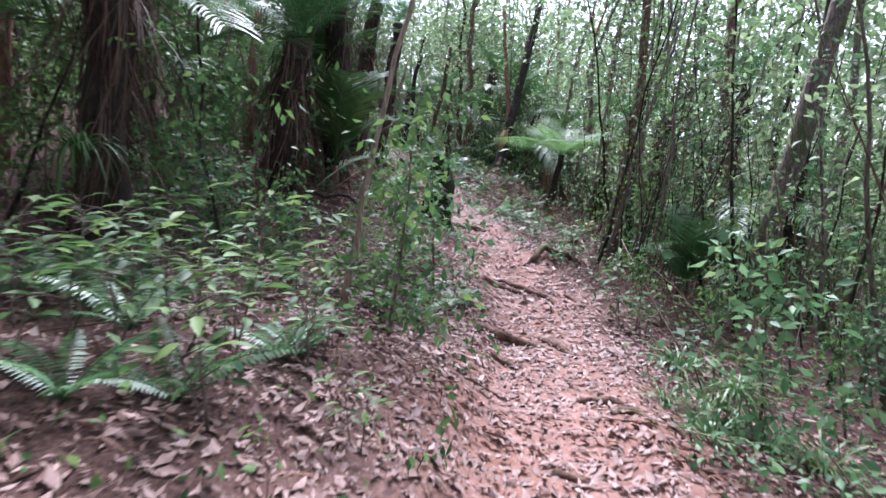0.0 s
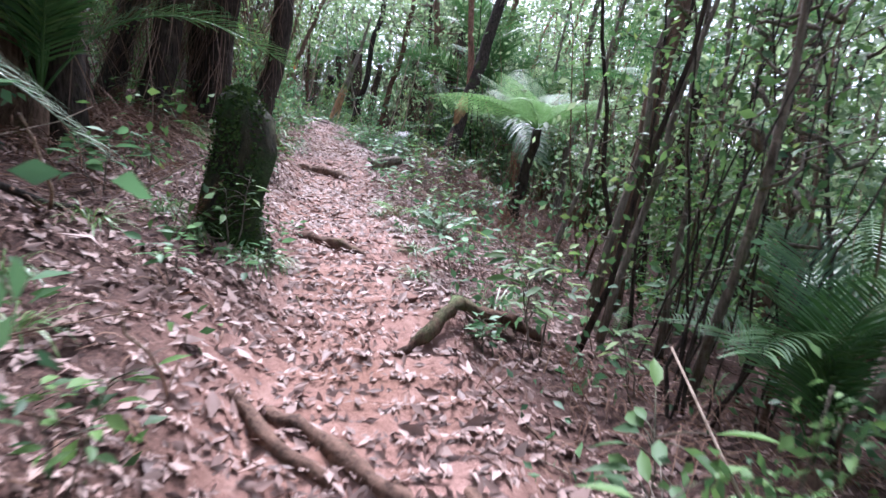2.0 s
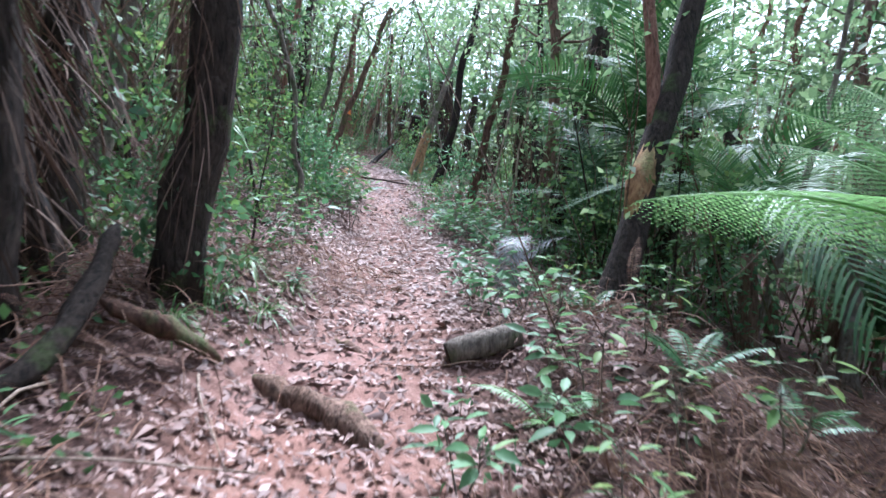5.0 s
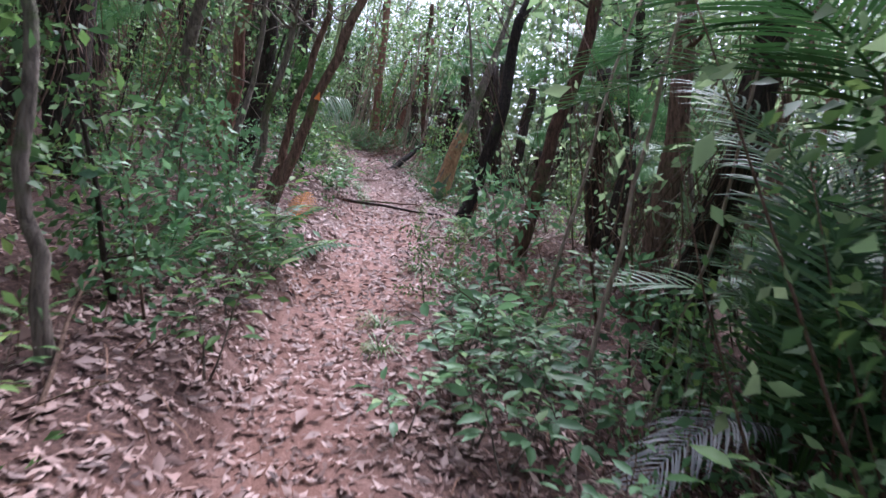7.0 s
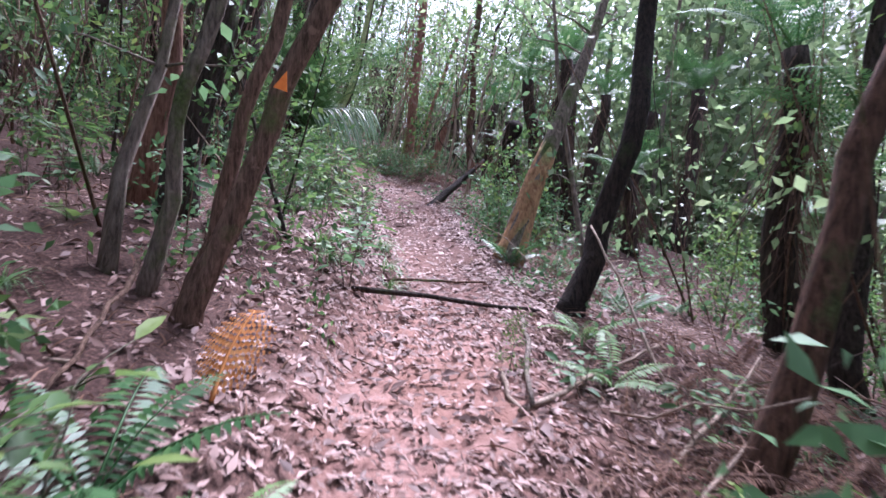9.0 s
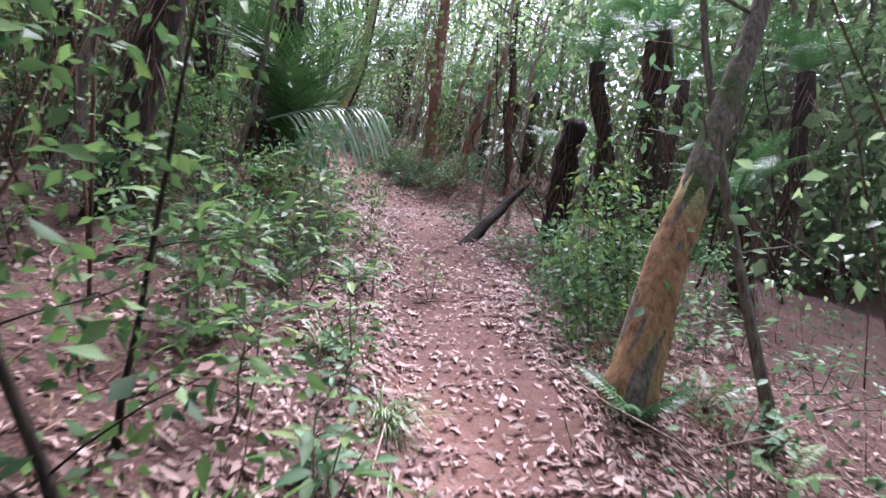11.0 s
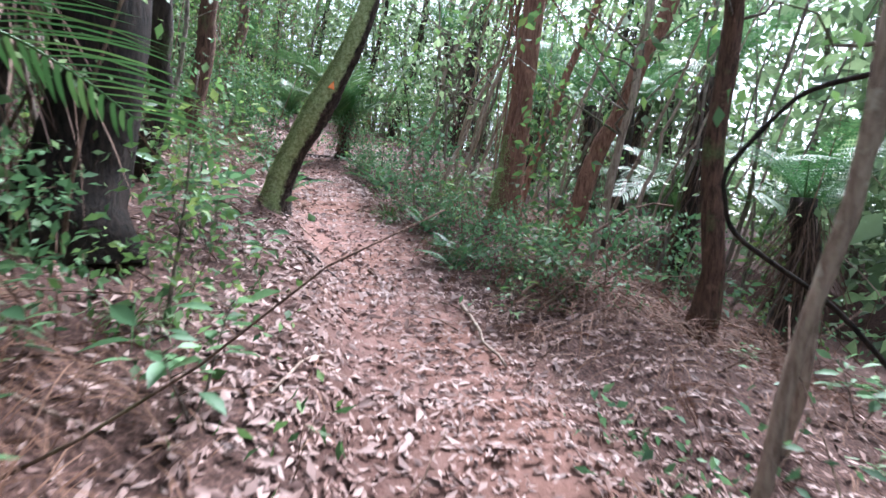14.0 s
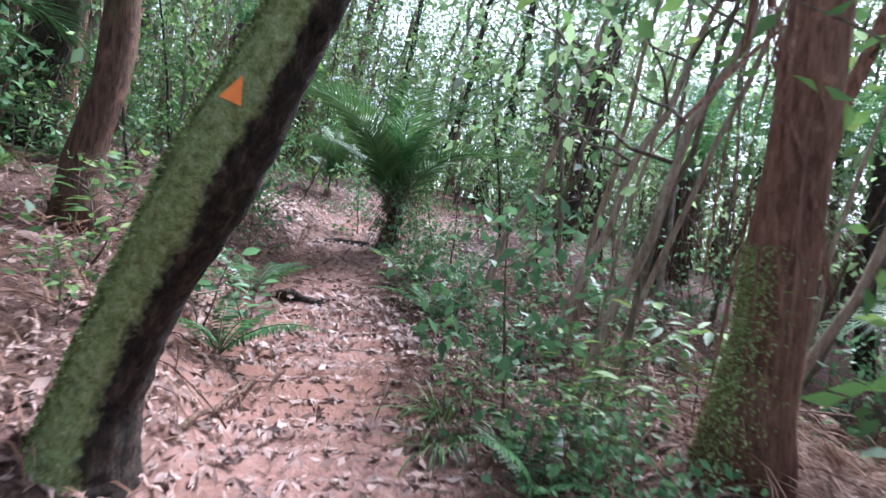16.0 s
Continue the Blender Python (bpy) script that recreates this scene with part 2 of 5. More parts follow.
def mossy_bark_mat():
    """Dark furrowed bark with a crust of grey-green moss on the weather side of the trunk."""
    m, nt, p = node_mat("bark_half_mossy", 0.9, 0.2)
    at = nt.nodes.new("ShaderNodeAttribute")
    at.attribute_name = "moss_side"
    furrow, crust, patch = noise_tex(nt, 7, 6, (5, 5, 1.4), 0.7), noise_tex(nt, 38, 6, None, 0.75), noise_tex(nt, 9, 5, None, 0.7)
    bark = ramp(nt, furrow, [(0.34, (0.012, 0.009, 0.008)), (0.52, (0.05, 0.034, 0.027)), (0.7, (0.13, 0.09, 0.07))])
    moss = ramp(nt, crust, [(0.3, (0.1, 0.115, 0.05)), (0.48, (0.32, 0.37, 0.15)), (0.66, (0.52, 0.57, 0.32))])
    moss = mix_col(nt, ramp(nt, patch, [(0.56, (0, 0, 0)), (0.68, (0.6, 0.6, 0.6))]), moss, (0.1, 0.075, 0.05))
    edge = nt.nodes.new("ShaderNodeMath")
    edge.operation = "MULTIPLY_ADD"
    nt.links.new(patch, edge.inputs[0])
    edge.inputs[1].default_value = 0.7
    nt.links.new(at.outputs["Fac"], edge.inputs[2])
    nt.links.new(mix_col(nt, ramp(nt, edge.outputs[0], [(0.72, (0, 0, 0)), (0.86, (1, 1, 1))]), bark, moss), p.inputs["Base Color"])
    both = nt.nodes.new("ShaderNodeMath")
    both.operation = "ADD"
    nt.links.new(furrow, both.inputs[0])
    nt.links.new(crust, both.inputs[1])
    bump(nt, p, both.outputs[0], 0.9, 0.03)
    return m


MOSSY_BARK = mossy_bark_mat()


def soil_mat():
    m, nt, p = node_mat("soil", 0.92, 0.15)
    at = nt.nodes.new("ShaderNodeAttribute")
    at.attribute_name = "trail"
    fine, mid, big = noise_tex(nt, 55, 6), noise_tex(nt, 9, 5), noise_tex(nt, 1.1, 4)
    vor = nt.nodes.new("ShaderNodeTexVoronoi")
    vor.inputs["Scale"].default_value = 28
    tc = nt.nodes.new("ShaderNodeTexCoord")
    nt.links.new(tc.outputs["Object"], vor.inputs["Vector"])
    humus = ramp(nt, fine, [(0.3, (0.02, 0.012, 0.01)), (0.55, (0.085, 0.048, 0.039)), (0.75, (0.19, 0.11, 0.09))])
    clay = ramp(nt, mid, [(0.25, (0.14, 0.075, 0.062)), (0.5, (0.3, 0.175, 0.148)), (0.8, (0.44, 0.295, 0.26))])
    clay = mix_col(nt, 0.4, clay, ramp(nt, vor.outputs["Distance"], [(0.0, (0.62, 0.6, 0.58)), (0.6, (0.3, 0.29, 0.28))]), "SOFT_LIGHT")
    clay = mix_col(nt, ramp(nt, big, [(0.35, (0, 0, 0)), (0.65, (0.8, 0.8, 0.8))]), clay, (0.2, 0.1, 0.07))
    dm = nt.nodes.new("ShaderNodeAttribute")
    dm.attribute_name = "damp"
    clay = mix_col(nt, dm.outputs["Fac"], clay, mix_col(nt, 0.75, clay, (0.055, 0.028, 0.022)))
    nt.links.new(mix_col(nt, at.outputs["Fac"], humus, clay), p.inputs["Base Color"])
    bump(nt, p, fine, 0.6, 0.02)
    return m


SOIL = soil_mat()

# ---- the lie of the land ----
TRAIL = np.array([(0.0, -9, -0.5), (0.1, -4, -0.2), (0.15, 0, 0.0), (0.6, 2.6, -0.06), (0.92, 4.4, -0.1), (1.0, 5.6, 0.04), (0.78, 7.0, 0.34),
                  (0.4, 8.5, 0.62), (0.08, 10.3, 0.8), (-0.3, 11.7, 1.0), (-0.4, 13.0, 1.26), (-0.75, 14.8, 1.42), (-1.3, 17.0, 1.72),
                  (-1.95, 19.2, 2.06), (-2.4, 20.9, 2.36), (-3.3, 23.0, 2.6), (-4.7, 26.0, 3.06), (-5.9, 28.0, 3.38), (-7.2, 29.4, 3.72),
                  (-8.6, 30.6, 4.15), (-9.8, 31.6, 4.6), (-11.2, 33.8, 5.2), (-12.6, 36.5, 5.6), (-18.0, 47, 7.2)])
_seg = np.linalg.norm(np.diff(TRAIL[:, :2], axis=0), axis=1)
_cum = np.concatenate([[0], np.cumsum(_seg)])
_ss = np.linspace(0, _cum[-1], 620)
_k = np.exp(-0.5 * (np.arange(-12, 13) / 5.0) ** 2)
_k /= _k.sum()
_line = np.stack([np.convolve(np.pad(np.interp(_ss, _cum, TRAIL[:, c]), 12, mode="reflect", reflect_type="odd"), _k, "valid") for c in range(3)], 1)
_tan = unit(np.gradient(_line[:, :2], axis=0))


def on_trail(s):
    """Centre, direction at a length along the trail, from its start behind the first step."""
    i = np.clip(np.searchsorted(_ss, s), 0, len(_ss) - 1)
    return _line[i], _tan[i]


def trail_near(x, y):
    x, y = np.atleast_1d(x).astype(float), np.atleast_1d(y).astype(float)
    idx = np.empty(len(x), int)
    for a in range(0, len(x), 20000):
        q = np.stack([x[a:a + 20000], y[a:a + 20000]], 1)
        idx[a:a + 20000] = np.argmin(((q[:, None] - _line[None, ::2, :2]) ** 2).sum(-1), 1) * 2
    c, t = _line[idx], _tan[idx]
    dx, dy = x - c[:, 0], y - c[:, 1]
    return idx, dx * t[:, 1] - dy * t[:, 0], dx * t[:, 0] + dy * t[:, 1]


def ripple(x, y):
    z = 0.03 * np.sin(x * 2.1 + 1.3 * np.sin(y * 0.9)) * np.sin(y * 1.7 + 0.5) + 0.016 * np.sin(x * 6.1 + y * 2.3) * np.sin(y * 5.3 - x * 1.9)
    return z + 0.006 * np.sin(x * 17 + 3 * np.sin(y * 7)) * np.sin(y * 15 + 2 * np.sin(x * 9))


# litter mounds beside the trail (x, y, height, width) and the gully under the palms
MOUNDS = [(1.15, 12.75, 0.45, 0.55), (1.65, 11.9, 0.22, 0.4), (0.9, 11.2, 0.12, 0.4), (1.5, 17.4, -0.55, 0.75), (-5.2, 29.3, 0.22, 0.5), (-6.75, 31.4, 0.32, 0.7)]


def ground(x, y):
    """Height of the ground at a place; the bank rises on one side of the trail and falls on the other."""
    shape = np.shape(x)
    x, y = np.ravel(x).astype(float), np.ravel(y).astype(float)
    idx, d, along = trail_near(x, y)
    z = _line[idx, 2] + np.clip(along, -60, 60) * 0.05
    r, l = np.maximum(d - 0.45, 0), np.maximum(-d - 0.42, 0)
    gentle = np.clip((y - 26.5) / 3.0, 0, 1)
    z -= 0.04 * r / (r + 0.2) + (0.21 - 0.17 * gentle) * np.minimum(r, 2.1) + (0.33 - 0.08 * gentle) * np.clip(r - 2.1, 0, 7) + 0.1 * np.clip(r - 9, 0, 80)
    z += 0.19 * (1 - np.exp(-l * 4)) + 0.24 * np.minimum(l, 1.6) + 0.13 * np.clip(l - 1.6, 0, 9) + 0.06 * np.clip(l - 10.6, 0, 80)
    for mx, my, lift, wide in MOUNDS:
        z += lift * np.exp(-((x - mx) ** 2 + (y - my) ** 2) / (2 * wide ** 2)) * r / (r + 0.15)
    z += ripple(x, y) * np.clip(np.abs(d) * 1.6, 0.5, 1.6)
    z += 0.02 * np.clip(np.abs(d) / 0.45, 0, 1) ** 2
    return z.reshape(shape)


def gz(x, y):
    return float(ground(np.array([x]), np.array([y]))[0])


def spot(s, d):
    c, t = on_trail(s)
    return float(c[0] + t[1] * d), float(c[1] - t[0] * d)


def stretch_axis(lo, hi, step, far):
    a = [lo - far * (k / 14) ** 2.2 for k in range(14, 0, -1)]
    b = [hi + far * (k / 14) ** 2.2 for k in range(1, 15)]
    return np.array(a + list(np.arange(lo, hi, step)) + b)


gx, gy = stretch_axis(-15, 7, 0.11, 400), stretch_axis(-4, 38, 0.11, 400)
GX, GY = np.meshgrid(gx, gy, indexing="ij")
GZ = ground(GX, GY)
nxy = GX.shape
ii, jj = np.meshgrid(np.arange(nxy[0] - 1), np.arange(nxy[1] - 1), indexing="ij")
k0 = ii * nxy[1] + jj
gF = np.stack([k0, k0 + nxy[1], k0 + nxy[1] + 1, k0 + 1], -1).reshape(-1, 4)
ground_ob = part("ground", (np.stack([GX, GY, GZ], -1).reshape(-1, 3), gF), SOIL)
tagged(ground_ob, "forest floor of red-brown clay trail between leaf-strewn banks", "ground", kind="structure")
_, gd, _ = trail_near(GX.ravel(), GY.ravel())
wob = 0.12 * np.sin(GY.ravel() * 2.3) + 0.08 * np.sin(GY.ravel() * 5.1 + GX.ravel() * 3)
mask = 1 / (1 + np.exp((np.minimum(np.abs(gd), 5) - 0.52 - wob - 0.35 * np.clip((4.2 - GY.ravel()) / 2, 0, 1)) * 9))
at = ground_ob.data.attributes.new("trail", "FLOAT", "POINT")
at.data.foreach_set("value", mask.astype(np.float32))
gyr = GY.ravel() + 0.5 * np.sin(GX.ravel() * 2.2)
damp = np.clip((gyr - 20.8) / 1.6, 0, 1) * np.clip((28.6 - gyr) / 1.6, 0, 1) + 0.5 * np.clip((gyr - 13.5) / 1.0, 0, 1) * np.clip((17.5 - gyr) / 1.5, 0, 1)
at2 = ground_ob.data.attributes.new("damp", "FLOAT", "POINT")
at2.data.foreach_set("value", damp.astype(np.float32))


# ---- plants ----
def place(x, y, turn=0.0, size=1.0, lift=0.0, lean=(0, 0)):
    return Matrix.Translation((x, y, gz(x, y) + lift)) @ pose(0, 0, 0, lean[0], lean[1], turn) @ Matrix.Scale(size, 4)


def repeat(proto, spots):
    """The first spot takes the thing itself, the others its copies."""
    made = []
    for n, m in enumerate(spots):
        if n == 0:
            proto.matrix_basis = m
            made.append(proto)
        else:
            c = proto.copy() if not proto.children else None
            if c:
                scene.collection.objects.link(c)
                c.matrix_basis = m
            else:
                c = copy_thing(proto, Matrix.Identity(4))
                c.matrix_basis = m
            made.append(c)
    return made


def leaf_clump(centre, radius, n, L, r, flat=0.6):
    p = centre + r.normal(size=(n, 3)) * np.array([radius, radius, radius * flat]) * 0.6
    way = unit(unit(p - centre) * 0.8 + r.normal(size=(n, 3)) * 0.6 + np.array([0, 0, -0.25]))
    up = unit(np.array([0, 0, 0.55]) + r.normal(size=(n, 3)) * 0.75)
    l = L * r.uniform(0.6, 1.25, n)
    return leaves(p, way, up, l, l * r.uniform(0.4, 0.58, n))


def woody(name, height, radius, bark, leaf, seed, lean, leaf_len, crown_from, clumps, per_clump, spread, label, category, group, bend=0.0):
    """A stem with limbs and a crown of many small leaves."""
    r = np.random.default_rng(seed)
    ob = thing(name, label, category, group)
    n = max(8, int(height * 2))
    t = np.linspace(0, 1, n)
    top = np.array([math.tan(radians(lean)) * height, r.normal() * 0.04 * height, height])
    stem = curve_pts((0, 0, -0.12), top, n, 0.034 * height / 4, seed=seed)
    stem[:, 0] += bend * np.sin(t * np.pi)
    geo = [tube(stem, taper(radius, radius * 0.25, n, 0.5), 8 if radius > 0.03 else 6, 0.05, seed)]
    clump_geo = []
    for k in range(clumps):
        f = crown_from + (1 - crown_from) * (k + r.uniform(0, 1)) / clumps
        p = stem[min(n - 1, int(f * (n - 1)))]
        a = r.uniform(0, 2 * np.pi)
        reach = spread * r.uniform(0.35, 1.0) * (1.15 - 0.5 * f)
        q = p + np.array([math.cos(a) * reach, math.sin(a) * reach, reach * r.uniform(0.05, 0.6)])
        geo.append(tube(curve_pts(p, q, 4, 0.04 * reach, seed=seed + k), taper(radius * 0.28 * (1.2 - f), 0.0025, 4), 4))
        clump_geo.append(leaf_clump(q, spread * 0.42, per_clump, leaf_len, r))
        clump_geo.append(leaf_clump((p + q) / 2, spread * 0.3, per_clump // 2, leaf_len, r))
    part("trunk", join(geo), bark, ob)
    part("crown", join(clump_geo), leaf, ob, soft=False)
    return ob


def palm_frond(length, arch, leaflet, pairs, seed, droop=0.25, width=0.022, vee=0.35):
    """An arching frond along +x from its foot, with its rachis."""
    r = np.random.default_rng(seed)
    t = np.linspace(0, 1, 12)
    x = length * t * (1 - 0.18 * arch * t)
    z = length * (arch * 0.75 * t - arch * 1.05 * t ** 2.2)
    rach = np.stack([x, 0 * x, z], 1)
    geo = [tube(rach, taper(0.013, 0.003, 12), 5)]
    u = np.linspace(0.16, 0.99, pairs)
    P = np.stack([np.interp(u, t, rach[:, c]) for c in range(3)], 1)
    T = unit(np.stack([np.interp(u, t, np.gradient(rach[:, c])) for c in range(3)], 1))
    for s in (-1, 1):
        sidev = np.array([0, s, 0.0])
        up = unit(np.cross(T, sidev)) * s
        up *= np.sign(up[:, 2:3])
        way = unit(T * (0.55 + 0.4 * u[:, None]) + sidev * 0.95 + up * vee + r.normal(size=P.shape) * 0.04)
        L = leaflet * (0.45 + 0.9 * np.sin(np.pi * (0.15 + 0.75 * u))) * r.uniform(0.9, 1.08, pairs)
        geo.append(ribbons(P, way, up, L, width, droop * r.uniform(0.7, 1.4, pairs), 4))
    return join(geo)


def fern_frond(length, arch, pinna, pairs, pinnules, seed, width=0.009, lobe=0.19):
    """A twice-divided frond along +x: each pinna carries its own small leaflets."""
    r = np.random.default_rng(seed)
    t = np.linspace(0, 1, 12)
    rach = np.stack([length * t * (1 - 0.15 * arch * t), 0.03 * length * np.sin(3 * t), length * (arch * 0.7 * t - arch * t ** 2)], 1)
    geo = [tube(rach, taper(0.011, 0.002, 12), 5)]
    B, W_, U, Ls = [], [], [], []
    for u in np.linspace(0.12, 0.985, pairs):
        P = np.array([np.interp(u, t, rach[:, c]) for c in range(3)])
        T = unit(np.array([np.interp(u, t, np.gradient(rach[:, c])) for c in range(3)]))
        pl = pinna * (math.sin(math.pi * (0.1 + 0.86 * u)) ** 0.8) * r.uniform(0.93, 1.05)
        for s in (-1, 1):
            way = unit(T * 0.35 + np.array([0, s, 0]) + np.array([0, 0, -0.06]))
            up = unit(np.cross(way, T)) * s
            up = up * (1 if up[2] > 0 else -1)
            across = np.cross(up, way)
            k = max(5, int(pinnules * pl / pinna))
            v = np.linspace(0.03, 1, k)[:, None]
            c = P + way * pl * v + np.array([0, 0, -1.0]) * pl * 0.16 * v ** 2
            for q in (-1, 1):
                B.append(c)
                W_.append(unit(across * q + way * 0.35 + r.normal(size=c.shape) * 0.05))
                U.append(np.repeat(up[None], k, 0))
                Ls.append(pl * lobe * (1.05 - v[:, 0] ** 1.6) + 0.004)
    B, W_, U, Ls = (np.concatenate(a) for a in (B, W_, U, Ls))
    geo.append(leaves(B, W_, U, Ls, np.full(len(Ls), width) + Ls * 0.1, 0.05, 0.15))
    return join(geo)


def simple_fern_frond(length, arch, pinna, pairs, seed, broad=0.28):
    r = np.random.default_rng(seed)
    t = np.linspace(0, 1, 8)
    rach = np.stack([length * t, 0 * t, length * (arch * t - arch * 0.9 * t ** 2)], 1)
    geo = [tube(rach, taper(0.004, 0.001, 8), 4)]
    u = np.linspace(0.12, 0.98, pairs)
    P = np.stack([np.interp(u, t, rach[:, c]) for c in range(3)], 1)
    for s in (-1, 1):
        way = np.stack([np.full(pairs, 0.35), np.full(pairs, s * 1.0), np.full(pairs, -0.1)], 1) + r.normal(size=(pairs, 3)) * 0.05
        L = pinna * np.sin(np.pi * (0.12 + 0.83 * u))
        geo.append(leaves(P, way, np.repeat([[0, 0, 1.0]], pairs, 0), L, L * broad, 0.05, 0.2))
    return join(geo)


def rosette(name, fronds, mat, count, tilt, label, category, group="", foot=None, up=0.0, spread=(0.75, 1.1), seed=0, start=0.0):
    """Fronds set round a foot, each one a part."""
    r = np.random.default_rng(seed)
    ob = thing(name, label, category, group)
    if foot:
        part("trunk", foot[0], foot[1], ob)
    meshes = [mesh_np("frond", *g) for g in fronds]
    for m in meshes:
        m.materials.append(mat)
    for k in range(count):
        f = part("frond", meshes[k % len(meshes)], None, ob, soft=False)
        a = start + 360 * k / count + r.uniform(-14, 14)
        f.matrix_basis = pose(0, 0, up, 0, 0, a) @ pose(0, 0, 0, r.uniform(-12, 12), -r.uniform(*tilt), 0) @ Matrix.Scale(r.uniform(*spread), 4)
    return ob


def tuft(name, blades, length, width, droop, mat, seed, label, category, group="", flare=0.9):
    r = np.random.default_rng(seed)
    a = r.uniform(0, 2 * np.pi, blades)
    base = np.stack([np.cos(a) * 0.03, np.sin(a) * 0.03, np.zeros(blades) - 0.01], 1) * r.uniform(0.2, 1.4, (blades, 1))
    way = np.stack([np.cos(a) * flare, np.sin(a) * flare, np.full(blades, 1.0)], 1) * [1, 1, 1] + r.normal(size=(blades, 3)) * 0.25
    g = ribbons(base, way, unit(np.stack([-np.cos(a) * 0.4, -np.sin(a) * 0.4, np.ones(blades)], 1)), length * r.uniform(0.5, 1.1, blades), width, droop * r.uniform(0.5, 1.5, blades), 5)
    ob = part(name, g, mat, soft=False)
    return tagged(ob, label, category, group)


def seedling(name, height, count, L, leaf, seed, label, category, group, stems=1, W=0.42):
    """A small plant of few broad leaves on one or more stems."""
    r = np.random.default_rng(seed)
    ob = thing(name, label, category, group)
    geo, lg = [], []
    for s in range(stems):
        top = np.array([r.normal() * 0.28, r.normal() * 0.28, 1.0]) * height * r.uniform(0.7, 1.05)
        st = curve_pts((r.normal() * 0.02, r.normal() * 0.02, -0.03), top, 7, 0.02 * height, seed=seed + s)
        geo.append(tube(st, taper(0.005 + height * 0.004, 0.0015, 7), 5))
        n = count
        u = r.uniform(0.3, 1.0, n) ** 0.8
        P = np.stack([np.interp(u, np.linspace(0, 1, 7), st[:, c]) for c in range(3)], 1)
        a = np.arange(n) * 2.4 + r.uniform(0, 1, n)
        twig = r.uniform(0.02, 0.3, n)[:, None] * height * np.stack([np.cos(a), np.sin(a), np.full(n, 0.35)], 1)
        way = np.stack([np.cos(a), np.sin(a), r.uniform(-0.25, 0.5, n)], 1)
        l = L * r.uniform(0.6, 1.2, n)
        for p, q in zip(P, twig):
            geo.append(tube(np.array([p, p + q * 0.5 + [0, 0, 0.01], p + q]), [0.003, 0.002, 0.0015], 4))
        lg.append(broad_leaves(P + twig, way, np.array([0, 0, 1.0]) + r.normal(size=(n, 3)) * 0.3, l, l * W * r.uniform(0.85, 1.15, n), 0.15, 0.18))
    tagged(part("stem", join(geo), BARK_GREY, ob), kind="stuff")
    part("foliage", join(lg), leaf, ob, soft=False)
    return ob



# ---- forest: stems and crowns ----
def scatter(n, s_range, d_range, gap, taken, keep=0.75):
    """Places by length along the trail and distance to its side (+ falls away, - the bank), kept apart."""
    out = []
    for _ in range(n * 12):
        if len(out) >= n:
            break
        s, d = rng.uniform(*s_range), rng.uniform(*d_range)
        x, y = spot(s, d)
        _, near, _ = trail_near([x], [y])
        if abs(near[0]) < keep or any((x - a) ** 2 + (y - b) ** 2 < g * g for a, b, g in taken):
            continue
        taken.append((x, y, gap))
        out.append((x, y))
    return out


KEEP = [(-0.05, 7.5, 0.6), (2.1, 11.7, 0.7), (4.1, 7.7, 0.6), (-1.6, 8.2, 0.8), (1.25, 13.6, 0.5), (-1.56, 20.8, 0.6), (-2.35, 22.7, 0.7),
        (-0.68, 19.5, 0.6), (-8.5, 29.6, 1.3), (-7.9, 29.0, 0.8), (-6.5, 30.3, 0.5), (-4.4, 26.4, 0.9), (-3.4, 27.2, 0.8), (-3.0, 18.9, 0.7), (-1.75, 15.2, 0.4), (-6.0, 26.0, 0.9),
        (-1.6, 2.6, 1.5), (-2.6, 3.6, 1.2), (-0.9, 6.4, 1.3), (-1.0, 5.4, 0.7), (0.6, 12.6, 0.7), (1.5, 12.3, 1.7), (1.95, 4.7, 1.0), (2.2, 6.1, 0.8), (-0.7, 20.9, 1.0), (0.1, 20.6, 0.8), (1.2, 10.6, 1.0), (-0.3, 16.0, 0.6), (-1.2, 19.4, 1.0), (-1.4, 9.4, 1.6)]
taken = list(KEEP)

SAPLINGS = [
    woody("sapling", 5.2, 0.024, BARK_GREY, GREEN, 11, 7, 0.075, 0.1, 14, 11, 0.6, "thin grey sapling leaning downhill with small green leaves", "sapling", "saplings"),
    woody("sapling", 4.6, 0.018, BARK_DARK, GREEN, 12, 12, 0.07, 0.2, 12, 9, 0.55, "thin dark sapling stem with sparse green leaves", "sapling", "saplings"),
    woody("sapling", 6.0, 0.03, BARK_GREY, BLUEGREEN, 13, 5, 0.08, 0.15, 14, 12, 0.75, "slender grey sapling with drooping blue-green leaves", "sapling", "saplings", 0.12),
    woody("sapling", 4.0, 0.014, BARK_BROWN, CANOPY, 14, 16, 0.07, 0.1, 13, 11, 0.5, "wispy brown sapling with pale green leaves", "sapling", "saplings"),
    woody("sapling", 5.5, 0.022, BARK_DARK, CANOPY, 15, 2, 0.075, 0.2, 13, 11, 0.65, "thin dark sapling with light green foliage", "sapling", "saplings", -0.1),
]
TREES = [
    woody("tree", 9.0, 0.1, BARK_BROWN, CANOPY, 21, 10, 0.12, 0.25, 24, 34, 1.5, "brown-barked forest tree leaning downhill, leafy crown", "tree", "forest trees"),
    woody("tree", 10.0, 0.07, BARK_GREY, CANOPY, 22, 6, 0.12, 0.25, 24, 34, 1.5, "grey mossy forest tree with leafy crown", "tree", "forest trees", 0.3),
    woody("tree", 8.5, 0.11, BARK_DARK, GREEN, 23, 13, 0.12, 0.28, 22, 34, 1.5, "dark-trunked forest tree with green crown", "tree", "forest trees"),
    woody("tree", 9.5, 0.085, BARK_RED, CANOPY, 24, 11, 0.12, 0.25, 22, 34, 1.5, "reddish shaggy-barked tree leaning downhill", "tree", "forest trees", -0.2),
]
